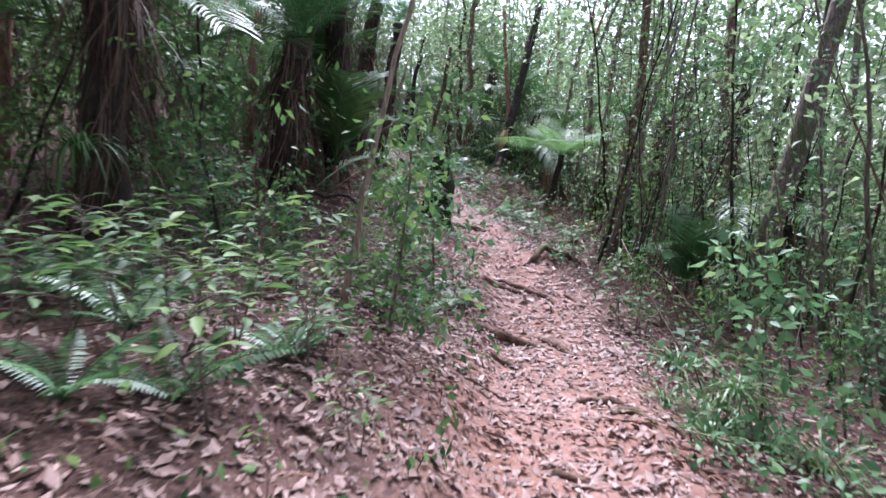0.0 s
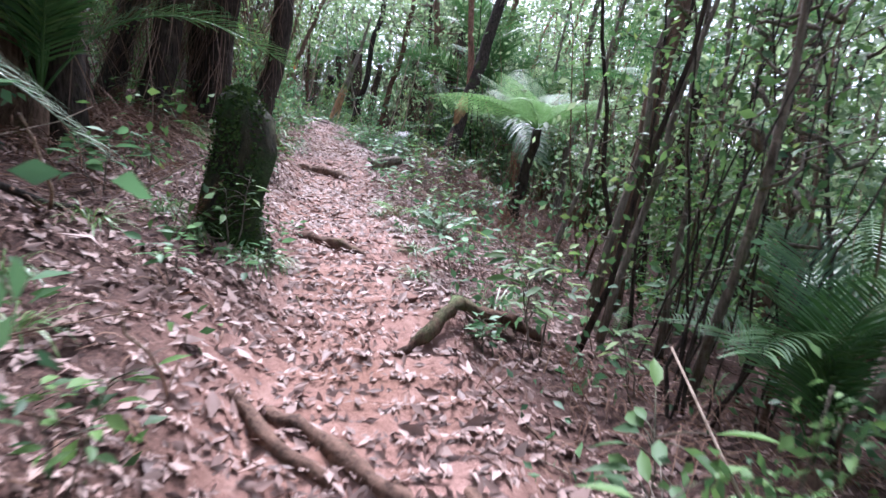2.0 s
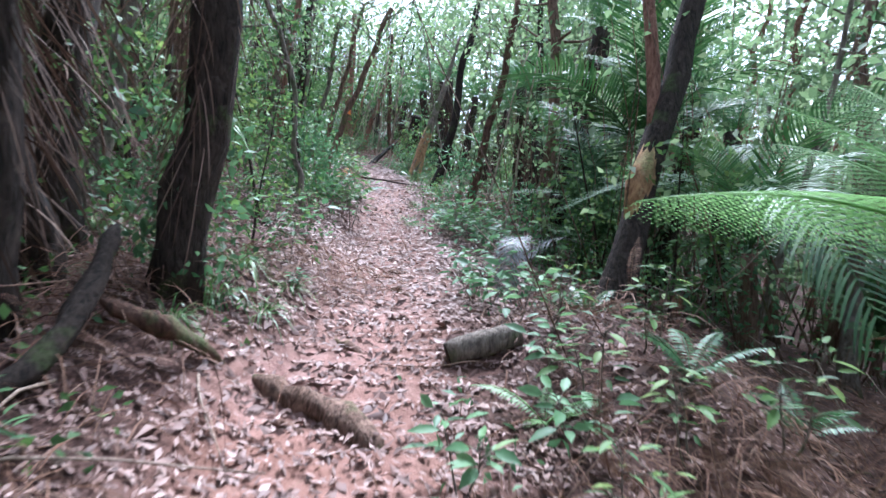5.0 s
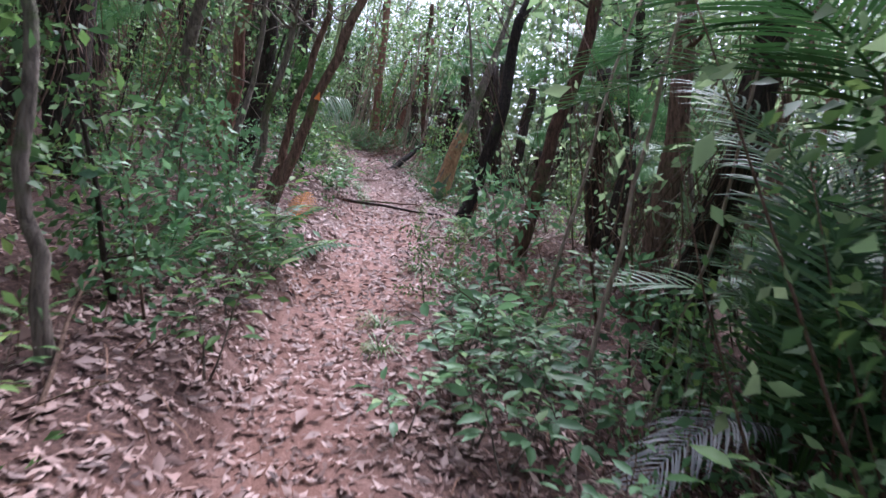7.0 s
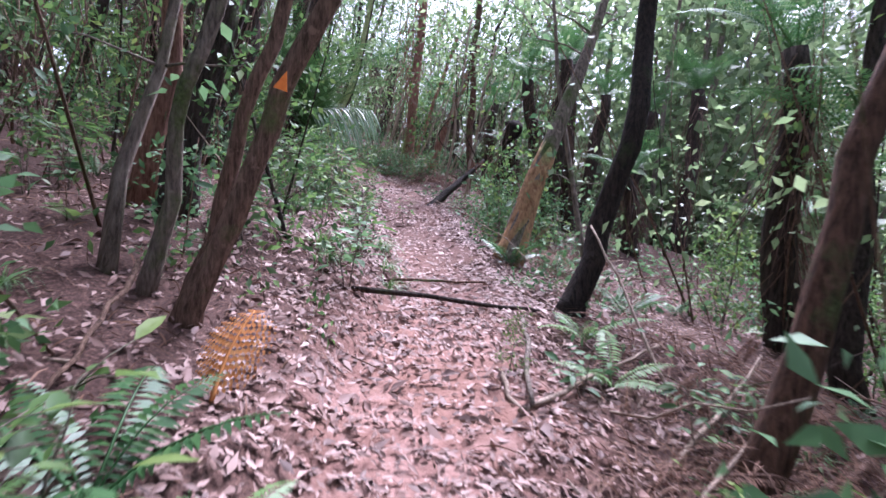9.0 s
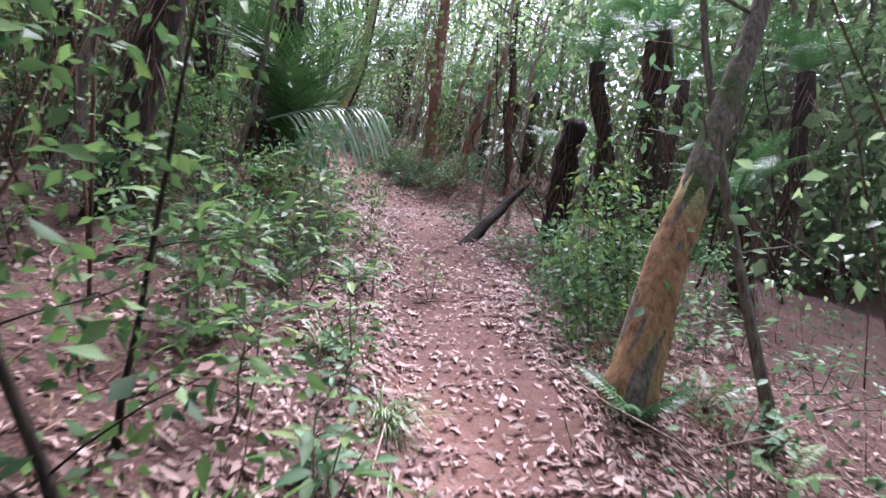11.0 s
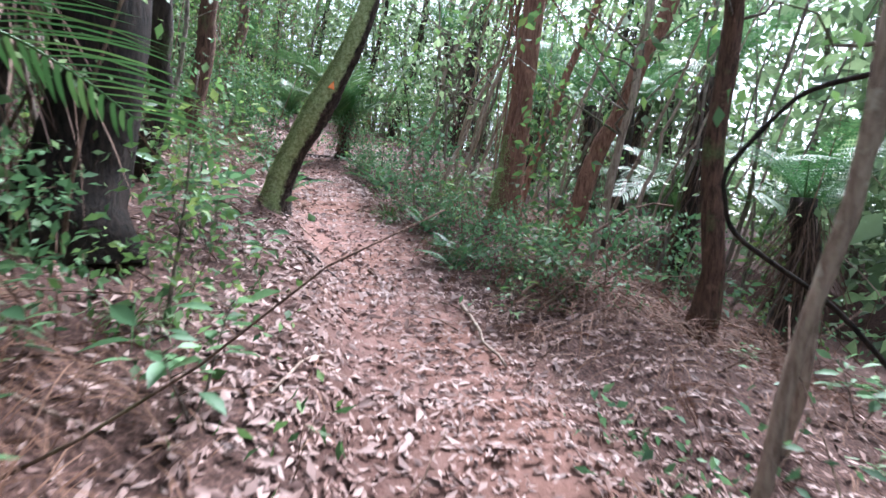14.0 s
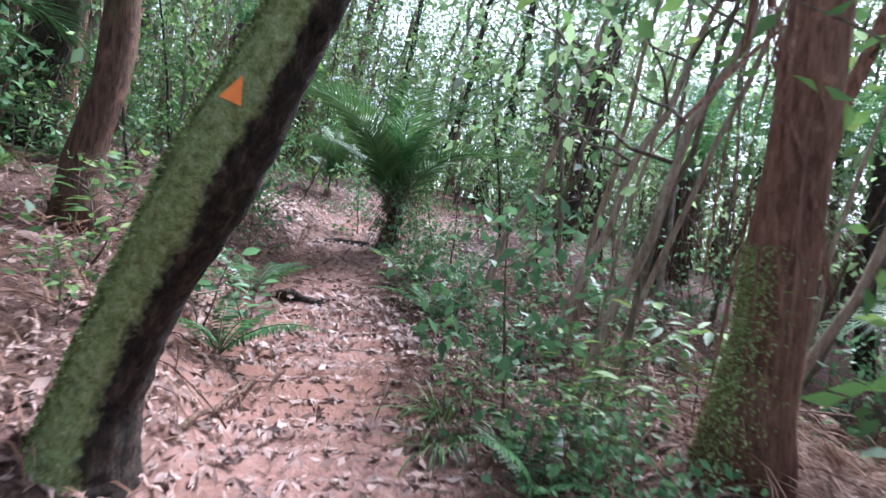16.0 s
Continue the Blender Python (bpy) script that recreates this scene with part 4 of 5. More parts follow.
PALMS = [palm(121, 11, "young feather palm with arching dark green fronds", (20, 75)), palm(122, 9, "feather palm with spreading glossy fronds", (10, 60), 0.9),
         palm(123, 8, "small feather palm with upright fronds", (35, 80), 0.15, PALM, (0.45, 0.7))]
palm_spots = [(-1.5, 7.95), (2.5, 14.7), (3.3, 7.3), (2.0, 17.9), (3.4, 16.6), (2.75, 6.4), (1.9, 18.6), (3.0, 19.6), (-12.7, 34.5), (-6.1, 25.2), (-2.9, 6.0), (4.6, 9.4)]
palm_spots += scatter(9, (14, 54), (3, 8), 1.5, taken) + scatter(8, (14, 54), (-7, -3), 1.5, taken)
share(PALMS, turned(palm_spots, 0.75, 1.05, 180))

big_palm = palm(124, 13, "large feather palm with dark arching fronds over the gully", (25, 75), 1.9, PALM, (0.95, 1.25))
big_palm.matrix_basis = place(2.0, 17.1, 20, 1.0)
more(PALMS[0], [(-10.4, 33.15, 60, 0.85)])
# upright palm at the edge of the gully, its fronds leaning over
gully_palm = rosette("feather_palm", [], PALM, 0, (50, 75), "dark feather palm with tall arching fronds beside the trail", "palm", "feather palms",
                     (tube(curve_pts((0, 0, -0.1), (0, 0, 0.3), 5, 0.01, seed=3), taper(0.11, 0.07, 5, 0.3), 9, 0.08, 3), BARK_BROWN), 0.3)
gully_fronds = [mesh_np("frond", *palm_frond(2.7, 0.8, 0.34, 44, 107, 0.7, 0.02)), mesh_np("frond", *palm_frond(2.4, 0.95, 0.32, 40, 108, 0.8, 0.02))]
for k, (turn, rise, size) in enumerate(((128, 84, 1.0), (100, 78, 1.1), (70, 74, 1.0), (35, 78, 1.1), (0, 72, 1.0), (-30, 76, 1.0), (75, 55, 0.9), (20, 50, 0.9))):
    if k < 2:
        gully_fronds[k].materials.append(PALM)
    f = part("frond", gully_fronds[k % 2], None, gully_palm, soft=False)
    f.matrix_basis = pose(0, 0, 0.28, 0, 0, turn) @ pose(0, 0, 0, (k * 37 % 24) - 12, -rise, 0) @ Matrix.Scale(size, 4)
gully_palm.matrix_basis = place(1.2, 16.75)
big_palm2 = palm(125, 12, "feather palm with glossy fronds and a brown trunk", (25, 75), 1.3, PALM, (0.7, 0.95))
big_palm2.matrix_basis = place(-1.75, 8.05, 50)

# single fronds reaching over the trail
def lone_frond(foot, aim, mat, label, size=1.0, mesh=2, roll=0):
    ob = part("palm_frond", mesh_np("palm_frond", *frond_meshes[mesh]), mat, soft=False)
    d = Vector(aim) - Vector(foot)
    yaw, tilt = math.degrees(math.atan2(d.y, d.x)), math.degrees(math.atan2(d.z, math.hypot(d.x, d.y)))
    ob.matrix_basis = Matrix.Translation(foot) @ pose(0, 0, 0, 0, 0, yaw) @ pose(0, 0, 0, roll, -tilt, 0) @ Matrix.Scale(size, 4)
    return tagged(ob, label, "palm frond")


lone_frond((-1.2, 5.5, 1.2), (-0.3, 5.95, 1.42), PALE_PALM, "pale green palm frond arching over the bank", 0.62, 0)
frond_meshes.append(palm_frond(1.2, 0.2, 0.36, 20, 105, 1.35, 0.03, -0.1))
lone_frond((-6.05, 24.6, 4.36), (-5.0, 25.2, 4.62), PALE_PALM, "pale palm frond with long hanging leaflets over the bank", 0.95, 3)
lone_frond((1.3, 17.0, gz(1.3, 17.0) + 0.35), (0.5, 16.35, gz(0.5, 16.35) + 0.35), GREY_FROND, "grey dead palm frond lying on the ground", 0.55, 2)
lone_frond((0.55, 13.9, gz(0.55, 13.9) + 0.5), (0.35, 13.0, gz(0.35, 13.0) + 0.35), GREY_FROND, "grey dead palm frond hanging over plants", 0.3, 2)

# the young tree fern beside the trail
tf = (2.08, 11.62)
tf_top = np.array([2.32, 11.5, gz(*tf) + 1.12])
tfb = np.array([*tf, gz(*tf) - 0.1])
fern_meshes = [fern_frond(1.35, 0.34, 0.4, 24, 30, 131, 0.007, 0.105), fern_frond(1.25, 0.28, 0.38, 22, 28, 132, 0.007, 0.105)]
tree_fern = rosette("tree_fern", fern_meshes, FERN, 12, (8, 50), "young tree fern with bright green spreading fronds", "tree fern",
                    foot=(tube(curve_pts(tfb - tfb, tf_top - tfb, 9, 0.015, seed=3), taper(0.085, 0.055, 9, 0.3), 10, 0.12, 3), BARK_DARK), up=float(tf_top[2] - tfb[2]), spread=(0.85, 1.15), seed=5, start=8)
tree_fern.matrix_basis = Matrix.Translation(tfb)
for ch in tree_fern.children:
    if ch.name.startswith("frond"):
        ch.location += Vector((tf_top[0] - tfb[0], tf_top[1] - tfb[1], 0))
part("dead_skirt", join([hanging(30, 0.07, 0.5, 1.05, 0.4, 133, 0.01, 0.2)]), BROWN, tree_fern, "brown dead strips on the trunk", soft=False)
dark_fern_meshes = [fern_frond(1.5, 0.6, 0.3, 20, 10, 134, 0.014)]
for fx, fy, h in ((-2.6, 10.2, 1.2), (3.4, 10.6, 2.1), (0.6, 22.4, 1.9), (-2.4, 29.0, 3.3), (-6.4, 36.0, 2.2), (5.5, 12.5, 2.4), (-5.2, 14.0, 2.0)):
    o = rosette("tree_fern", dark_fern_meshes, DARKFERN, 9, (5, 40), "tree fern with a dark trunk and drooping green crown", "tree fern", "tree ferns",
                (tube(curve_pts((0, 0, -0.1), (0, 0, h), 8, 0.02, seed=int(h * 10)), taper(0.09, 0.07, 8, 0.2), 9, 0.12, 4), BARK_DARK), h, (0.8, 1.1), int(h * 10))
    o.matrix_basis = place(fx, fy, 40 * h)

# mossy stump beside the trail
sx, sy = -0.08, 7.5
sb = np.array([sx, sy, gz(sx, sy) - 0.1])
stump = thing("tree_stump", "dark mossy broken stump beside the trail", "stump")
stump.matrix_basis = Matrix.Translation(sb)
sp = np.array([[0, 0, 0], [0.0, 0.02, 0.15], [0.0, 0.04, 0.35], [0.01, 0.07, 0.6], [0.015, 0.1, 0.8], [0.01, 0.12, 0.9], [0.03, 0.14, 0.96]])
sr = np.array([0.22, 0.185, 0.168, 0.16, 0.145, 0.115, 0.05])
part("trunk", tube(sp, sr, 16, 0.15, 8), STUMP, stump)
moss_cushion(stump, sp, np.zeros(3), sr, 2600, DARK_MOSS, 141, (0, -0.3, 0.4), 0.022)
st1 = tuft("sedge_tuft", 90, 0.4, 0.007, 0.7, SEDGE, 142, "tuft of arching sedge at the foot of a stump", "sedge", "sedge tufts")
repeat(st1, [place(-0.22, 7.24, 0, 0.85), place(0.1, 7.3, 60, 0.7), place(-0.42, 7.35, 90, 0.8), place(0.16, 7.55, 140, 0.7), place(-0.02, 7.2, 200, 0.75)])

# large trunks
t1, p1, b1 = stem_thing("tree", (4.1, 7.75), (5.85, 7.9, 6.2), 0.16, 0.1, BARK_GREY, "grey-brown tree trunk with pale lichen leaning downhill", "tree", seed=151, group="forest trees")
crown_on(t1, p1, b1, 151, CANOPY)
t2, p2, b2 = stem_thing("tree", (5.0, 8.6), (5.9, 8.9, 6.0), 0.1, 0.06, BARK_DARK, "dark tree trunk beside a larger one", "tree", seed=152, group="forest trees")
crown_on(t2, p2, b2, 152, CANOPY)
t3, p3, b3 = stem_thing("tree", (2.45, 8.5), (3.0, 8.6, 5.2), 0.075, 0.05, BARK_BROWN, "slim brown tree leaning over the thicket", "tree", seed=153, group="forest trees")
crown_on(t3, p3, b3, 153, GREEN)
t4, p4, b4 = stem_thing("tree", (1.15, 13.5), (2.35, 15.2, 5.6), 0.12, 0.08, BARK_DARK, "dark forked tree with an orange patch on its trunk", "tree", seed=154, group="forest trees")
crown_on(t4, p4, b4, 154, CANOPY)
part("fork", tube(curve_pts(p4[5] - b4, np.array([1.1, 13.6 + 1.2, 5.4]) - b4 + np.array([0.35, 0, 0]), 9, 0.03, seed=9), taper(0.06, 0.04, 9), 9, 0.08), BARK_RED, t4)
part("lichen_patch", tube(np.array([p4[3], p4[4], p4[5]]) - b4 + np.array([-0.02, -0.03, 0]), [0.085, 0.115, 0.07], 10, 0.05), BARK_YELLOW, t4, "orange-yellow lichen patch")
t5, p5, b5 = stem_thing("tree", (-3.3, 7.3), (-4.6, 7.7, 3.6), 0.12, 0.1, BARK_DARK, "dark leaning trunk under the shaggy palms", "tree", seed=155, group="forest trees")
t6, p6, b6 = stem_thing("sapling", (-0.72, 4.05), (0.1, 4.3, 4.2), 0.022, 0.014, STICK, "pale slender sapling leaning over the shrubs", "sapling", seed=156, group="saplings")
crown_on(t6, p6, b6, 156, GREEN, 7, 0.6, 0.09, 0.25, 14)
t7, p7, b7 = stem_thing("tree", (-2.3, 7.9), (-1.85, 8.6, 5.5), 0.17, 0.13, BARK_BROWN, "thick rough trunk behind the palm", "tree", seed=157, group="forest trees")
t8, p8, b8 = stem_thing("tree", (-1.6, 21.2), (-0.8, 22.9, 6.6), 0.09, 0.07, BARK_BLACK, "dark knotted tree trunk leaning beside the trail", "tree", seed=158, bend=(0.1, 0, 0), wobble=0.035, group="forest trees")
crown_on(t8, p8, b8, 158, CANOPY)
t9, p9, b9 = stem_thing("tree", (-2.42, 22.95), (-1.45, 24.3, 6.2), 0.135, 0.03, BARK_GREY, "tree with yellow-orange lichen on its lower trunk", "tree", seed=159, flare=0.5, wobble=0.015, group="forest trees")
part("lichen_sleeve", tube(p9[:7] - b9, taper(0.14, 0.098, 7, 0.5) * np.array([1, 1, 1.03, 1.05, 1.03, 0.98, 0.8]), 12, 0.05, 4), BARK_YELLOW, t9, "yellow-orange lichen crust")
crown_on(t9, p9, b9, 159, CANOPY)
t10, p10, b10 = stem_thing("tree", (-0.66, 19.5), (0.2, 20.0, 5.6), 0.078, 0.058, BARK_MOSS, "tree trunk with red-brown moss leaning downhill", "tree", seed=160, group="forest trees")
crown_on(t10, p10, b10, 160, CANOPY)
for k, (a, b) in enumerate((((-3.2, 19.1), (-2.0, 19.5, 5.4)), ((-3.35, 19.3), (-2.6, 19.8, 5.6)), ((-3.55, 19.2), (-2.9, 19.3, 5.2)), ((-4.3, 20.2), (-3.9, 20.6, 6.0)))):
    o, pp, bb = stem_thing("tree", a, b, (0.055, 0.045, 0.04, 0.12)[k], (0.045, 0.03, 0.03, 0.1)[k], (BARK_BROWN, BARK_BROWN, BARK_GREY, BARK_DARK)[k],
                           ("slim leaning tree carrying an orange marker", "slim brown stem beside the marked tree", "slim grey stem beside the marked tree", "dark mossy trunk on the bank")[k], "tree", seed=161 + k, group="forest trees")
    crown_on(o, pp, bb, 161 + k, CANOPY, 7)
t11, p11, b11 = stem_thing("tree", (-1.95, 15.4), (-2.45, 15.4, 4.6), 0.032, 0.026, BARK_GREY, "thin grey tree with a curved stem on the bank", "tree", bend=(0.14, 0, 0), seed=166, group="forest trees")
crown_on(t11, p11, b11, 166, GREEN, 6, 1.0, 0.1)
red, pr, br = stem_thing("tree", (-6.97, 31.48), (-6.6, 31.55, 9.2), 0.135, 0.1, BARK_RED, "straight reddish-brown tree trunk with a mossy foot", "tree", seed=167, wobble=0.01, group="forest trees")
crown_on(red, pr, br, 167, CANOPY)
moss_cushion(red, pr[:4], br, taper(0.135, 0.1, 16, 0.6)[:4], 2600, MOSS_LEAF, 168, (-0.5, -0.6, 0.2), 0.016)
tagged(part("loose_bark", hanging(70, 0.13, 1.2, 4.2, 0.9, 169, 0.02, 0.05), BARK_RED, red, "loose strips of reddish bark", soft=False), kind="stuff")
for k, (a, b, r0, mt, lb) in enumerate((
        ((-4.91, 30.12), (-4.75, 30.15, 8.0), 0.085, BARK_MOSS, "mossy dark trunk standing below the trail"),
        ((-6.35, 31.6), (-5.2, 31.9, 7.5), 0.1, BARK_RED, "shaggy red trunk leaning beside a straight one"),
        ((-5.95, 31.2), (-5.55, 31.3, 6.5), 0.045, STICK, "pale forked tree below the trail"),
        ((-7.85, 31.8), (-7.0, 32.2, 7.0), 0.032, STICK, "pale slender stem leaning downhill"),
        ((-8.3, 32.4), (-7.4, 32.8, 7.0), 0.03, STICK, "pale slender stem leaning downhill"),
        ((-9.2, 33.0), (-8.3, 33.4, 7.4), 0.03, STICK, "pale slender stem leaning downhill"),
        ((-7.3, 32.6), (-6.2, 33.2, 8.0), 0.06, BARK_RED, "reddish trunk leaning downhill"),
        ((-4.65, 27.56), (-4.2, 27.56, 6.6), 0.026, STICK, "pale thin stem below the trail"),
        ((-4.48, 28.56), (-3.95, 28.55, 6.4), 0.032, STICK, "pale slender trunk beside a dark vine"),
        ((-10.58, 30.4), (-10.3, 30.7, 8.6), 0.11, BARK_MOSS, "mossy red-brown trunk on the bank"),
        ((-9.0, 28.6), (-8.5, 28.4, 7.6), 0.09, BARK_DARK, "dark trunk on the bank"),
        ((-7.65, 27.2), (-7.45, 27.5, 8.2), 0.22, BARK_BLACK, "thick dark trunk on the bank under palm fronds"))):
    o, pp, bb = stem_thing("tree", a, b, r0, r0 * 0.7, mt, lb, "tree", seed=170 + k, wobble=0.015 + 0.1 * r0, group="forest trees")
    crown_on(o, pp, bb, 170 + k, CANOPY if k % 2 else GREEN, 8, 1.2, 0.12, 0.5)

# mossy leaning tree with the trail marker
mx, my = -8.57, 29.65
mb = np.array([mx, my, gz(mx, my) - 0.1])
LEAN = np.array([(-8.61, 29.64, 4.1), (-8.6, 29.644, 4.2), (-8.585, 29.648, 4.3), (-8.565, 29.65, 4.44), (-8.497, 29.665, 4.62), (-8.406, 29.683, 4.81), (-8.288, 29.707, 5.005), (-8.2, 29.725, 5.158),
                 (-8.076, 29.75, 5.37), (-7.985, 29.769, 5.557), (-7.925, 29.78, 5.65), (-7.76, 29.82, 6.1), (-7.55, 29.85, 7.1), (-7.3, 29.85, 8.4)])
lean_r = np.array([0.21, 0.185, 0.155, 0.128, 0.118, 0.118, 0.126, 0.132, 0.115, 0.1, 0.096, 0.088, 0.078, 0.06])
lt = np.linspace(0, len(LEAN) - 1, 92)
mp = np.stack([np.interp(lt, np.arange(len(LEAN)), LEAN[:, c]) for c in range(3)], 1) - np.array([mx, my, mb[2]])
soften = np.ones(7) / 7
mp += np.array([0.02, 0.012, 0]) * np.clip(lt / 3, 0, 1)[:, None]
mp[3:-3] = np.stack([np.convolve(mp[:, c], soften, "valid") for c in range(3)], 1)
mr = np.interp(lt, np.arange(len(LEAN)), lean_r)
mr = 0.95 * mr * (1 + 0.02 * np.sin(lt * 2.1))
lean_tree = thing("leaning_tree", "mossy leaning tree with an orange trail marker", "tree", "forest trees")
lean_tree.matrix_basis = Matrix.Translation(mb)
lean_trunk = part("trunk", tube(mp, mr, 30, 0.03, 12), MOSSY_BARK, lean_tree)
MOSS_SIDE = unit(np.array([-0.55, -0.8, 0.35]))
lv = np.array([v.co[:] for v in lean_trunk.data.vertices])
near_i = np.argmin(((lv[:, None] - mp[None]) ** 2).sum(-1), 1)
facing = (unit(lv - mp[near_i] + 1e-6) * MOSS_SIDE).sum(1)
la = lean_trunk.data.attributes.new("moss_side", "FLOAT", "POINT")
la.data.foreach_set("value", np.clip(0.5 + 0.55 * facing, 0, 1).astype(np.float32))
moss_cushion(lean_tree, mp[:75], np.zeros(3), mr[:75], 9000, MOSS_LEAF, 181, tuple(MOSS_SIDE * 1.3), 0.013)
crown_on(lean_tree, mp + mb, mb, 182, CANOPY, 8, 1.3, 0.13, 0.88)


def marker(place_at, aim, size, label, turn):
    m, nt, p = node_mat("marker_orange", 0.4, 0.5)
    c = ramp(nt, noise_tex(nt, 30, 3), [(0.3, (0.75, 0.16, 0.01)), (0.7, (0.9, 0.24, 0.02))])
    nt.links.new(c, p.inputs["Base Color"])
    bm = bmesh.new()
    v = [bm.verts.new(q) for q in ((-0.45 * size, 0, -0.55 * size), (0.5 * size, 0, -0.62 * size), (0.08 * size, 0, 0.65 * size))]
    f = bm.faces.new(v)
    ex = bmesh.ops.extrude_face_region(bm, geom=[f])
    bmesh.ops.translate(bm, verts=[e for e in ex["geom"] if isinstance(e, bmesh.types.BMVert)], vec=(0, 0.004, 0))
    bmesh.ops.recalc_face_normals(bm, faces=bm.faces)
    me = bpy.data.meshes.new("trail_marker")
    bm.to_mesh(me)
    me.materials.append(m)
    ob = tagged(new("trail_marker", me), label, "trail marker")
    ob.matrix_basis = Matrix.Translation(place_at) @ pose(0, 0, 0, 0, 0, turn) @ pose(0, 0, 0, -8, 14, 0)
    return ob


marker((-7.955, 29.61, 5.34), None, 0.062, "orange plastic triangle marker fixed on a mossy trunk", 38)
marker((-2.66, 19.1, 3.56), None, 0.07, "orange plastic triangle marker fixed on a slim trunk", 12)

# dead leaning log and its broken root
dead, pd_, bd_ = stem_thing("dead_log", (-4.46, 26.0), (-3.84, 27.5, 3.98), 0.09, 0.03, BARK_BLACK, "black rotten log leaning up from the litter", "log", seed=191, wobble=0.006, rough=0.12, flare=0.1)
part("splinters", ribbons(np.repeat((pd_[12:14].mean(0) - bd_)[None], 26, 0) + np.random.default_rng(4).normal(size=(26, 3)) * 0.06, np.random.default_rng(5).normal(size=(26, 3)) * 0.5 + [0.2, 0.3, 0.8],
                          np.repeat([[0.3, -1, 0.2]], 26, 0), 0.22, 0.014, 0.2), BROWN, dead, "brown splintered bark", soft=False)
for ch in dead.children:
    if ch.name.startswith("splinters"):
        ch.name = "splintered_bark"
        tagged(ch, kind="stuff")

# broken tree fern stub beside the dead log, under a hood of dead fronds
stub, ps_, bs_ = stem_thing("fern_stub", (-3.62, 27.88), (-3.42, 28.1, 4.75), 0.18, 0.15, BARK_BLACK, "black broken tree fern stub hooded with dead brown fronds", "tree fern trunk", seed=195, rough=0.14, flare=0.3)
hood = join([hanging(150, 0.17, 0.9, 1.85, 0.45, 196, 0.008, 0.45), hanging(120, 0.17, 0.4, 1.5, 0.35, 197, 0.008, 0.3)])
hood[0][:, 0] += 0.06 * hood[0][:, 2]
hood[0][:, 1] += 0.1 * hood[0][:, 2]
tagged(part("dead_skirt", hood, DARK_BROWN, stub, "brown dead fronds hanging down", soft=False), kind="stuff")


def vine(pts, r0, seed):
    P = np.array(pts)
    u = np.linspace(0, len(P) - 1, 8 * len(P))
    line = np.stack([np.interp(u, np.arange(len(P)), P[:, c]) for c in range(3)], 1)
    line[2:-2] = np.stack([np.convolve(line[:, c], np.ones(5) / 5, "valid") for c in range(3)], 1)
    return tagged(part("vine", tube(line, np.full(len(line), r0), 7, 0.08, seed), BARK_BLACK), "dark wiry vine looping between slender trunks", "vine", "hanging vines")


vine([(-4.46, 27.56, 6.0), (-4.42, 27.48, 4.95), (-4.3, 27.48, 4.81), (-4.28, 27.47, 4.59), (-4.12, 27.45, 4.28), (-3.94, 27.42, 3.97), (-3.7, 27.5, 3.5), (-3.6, 27.6, 2.85)], 0.009, 1)
vine([(-4.2, 27.6, 6.2), (-4.27, 27.67, 5.06), (-4.33, 27.68, 4.86), (-4.6, 27.68, 4.79), (-4.81, 27.67, 4.52), (-4.77, 27.67, 4.31), (-4.43, 27.68, 4.09), (-4.11, 27.66, 3.72), (-3.87, 27.61, 3.44), (-3.7, 27.6, 2.9)], 0.009, 2)

# ---- roots, steps and logs on the trail ----
def root(pts, r0, label="knobbly tree root across the trail", mat=ROOT, seed=0, lift=0.01, name="tree_root"):
    P = [np.array([x, y, gz(x, y) + h + lift - r0 * 0.45]) for x, y, h in pts]
    dense = np.concatenate([curve_pts(a, b, 5, 0.008, seed=seed + k)[:-1] for k, (a, b) in enumerate(zip(P, P[1:]))] + [[P[-1]]])
    n = len(dense)
    rad = r0 * (0.6 + 0.5 * np.sin(np.linspace(0.2, 2.9, n))) * (1 + 0.12 * np.sin(np.arange(n) * 1.7 + seed))
    rad[0] = rad[-1] = r0 * 0.25
    return tagged(part(name, tube(dense, rad, 9, 0.16, seed), mat), label, "root", "tree roots")


root([(0.1, 4.5, -0.02), (0.4, 4.62, 0.02), (0.75, 4.55, 0.0), (1.0, 4.4, -0.04)], 0.038, "mossy root forming a step across the trail", seed=1)
root([(0.8, 4.75, 0.0), (0.95, 4.5, 0.01), (1.08, 4.2, -0.04)], 0.035, seed=2)
root([(0.2, 4.2, -0.02), (0.42, 4.12, 0.01), (0.62, 4.02, -0.03)], 0.03, seed=3)
root([(0.45, 6.25, -0.02), (0.7, 6.1, 0.02), (0.95, 5.9, 0.01), (1.15, 5.75, -0.03)], 0.036, "root forming a step across the trail", seed=4)
root([(1.0, 6.0, -0.02), (1.1, 5.75, 0.01), (1.12, 5.5, -0.03)], 0.03, seed=5)
root([(1.25, 5.95, -0.02), (1.35, 5.6, 0.0), (1.32, 5.3, -0.03)], 0.03, seed=6)
root([(0.95, 6.72, 0.0), (1.08, 6.82, 0.07), (1.25, 7.1, 0.11), (1.42, 7.16, 0.09), (1.6, 7.3, 0.08), (1.78, 7.32, 0.0)], 0.036, "mossy twisted root curling over the trail edge", BARK_MOSS, seed=7)
root([(0.0, 8.42, -0.02), (0.22, 8.28, 0.02), (0.45, 8.14, 0.02), (0.64, 8.05, -0.03)], 0.045, "root forming a step across the trail", seed=8)
root([(0.35, 6.2, -0.02), (0.6, 6.0, 0.0), (0.85, 5.85, -0.02)], 0.03, seed=9)
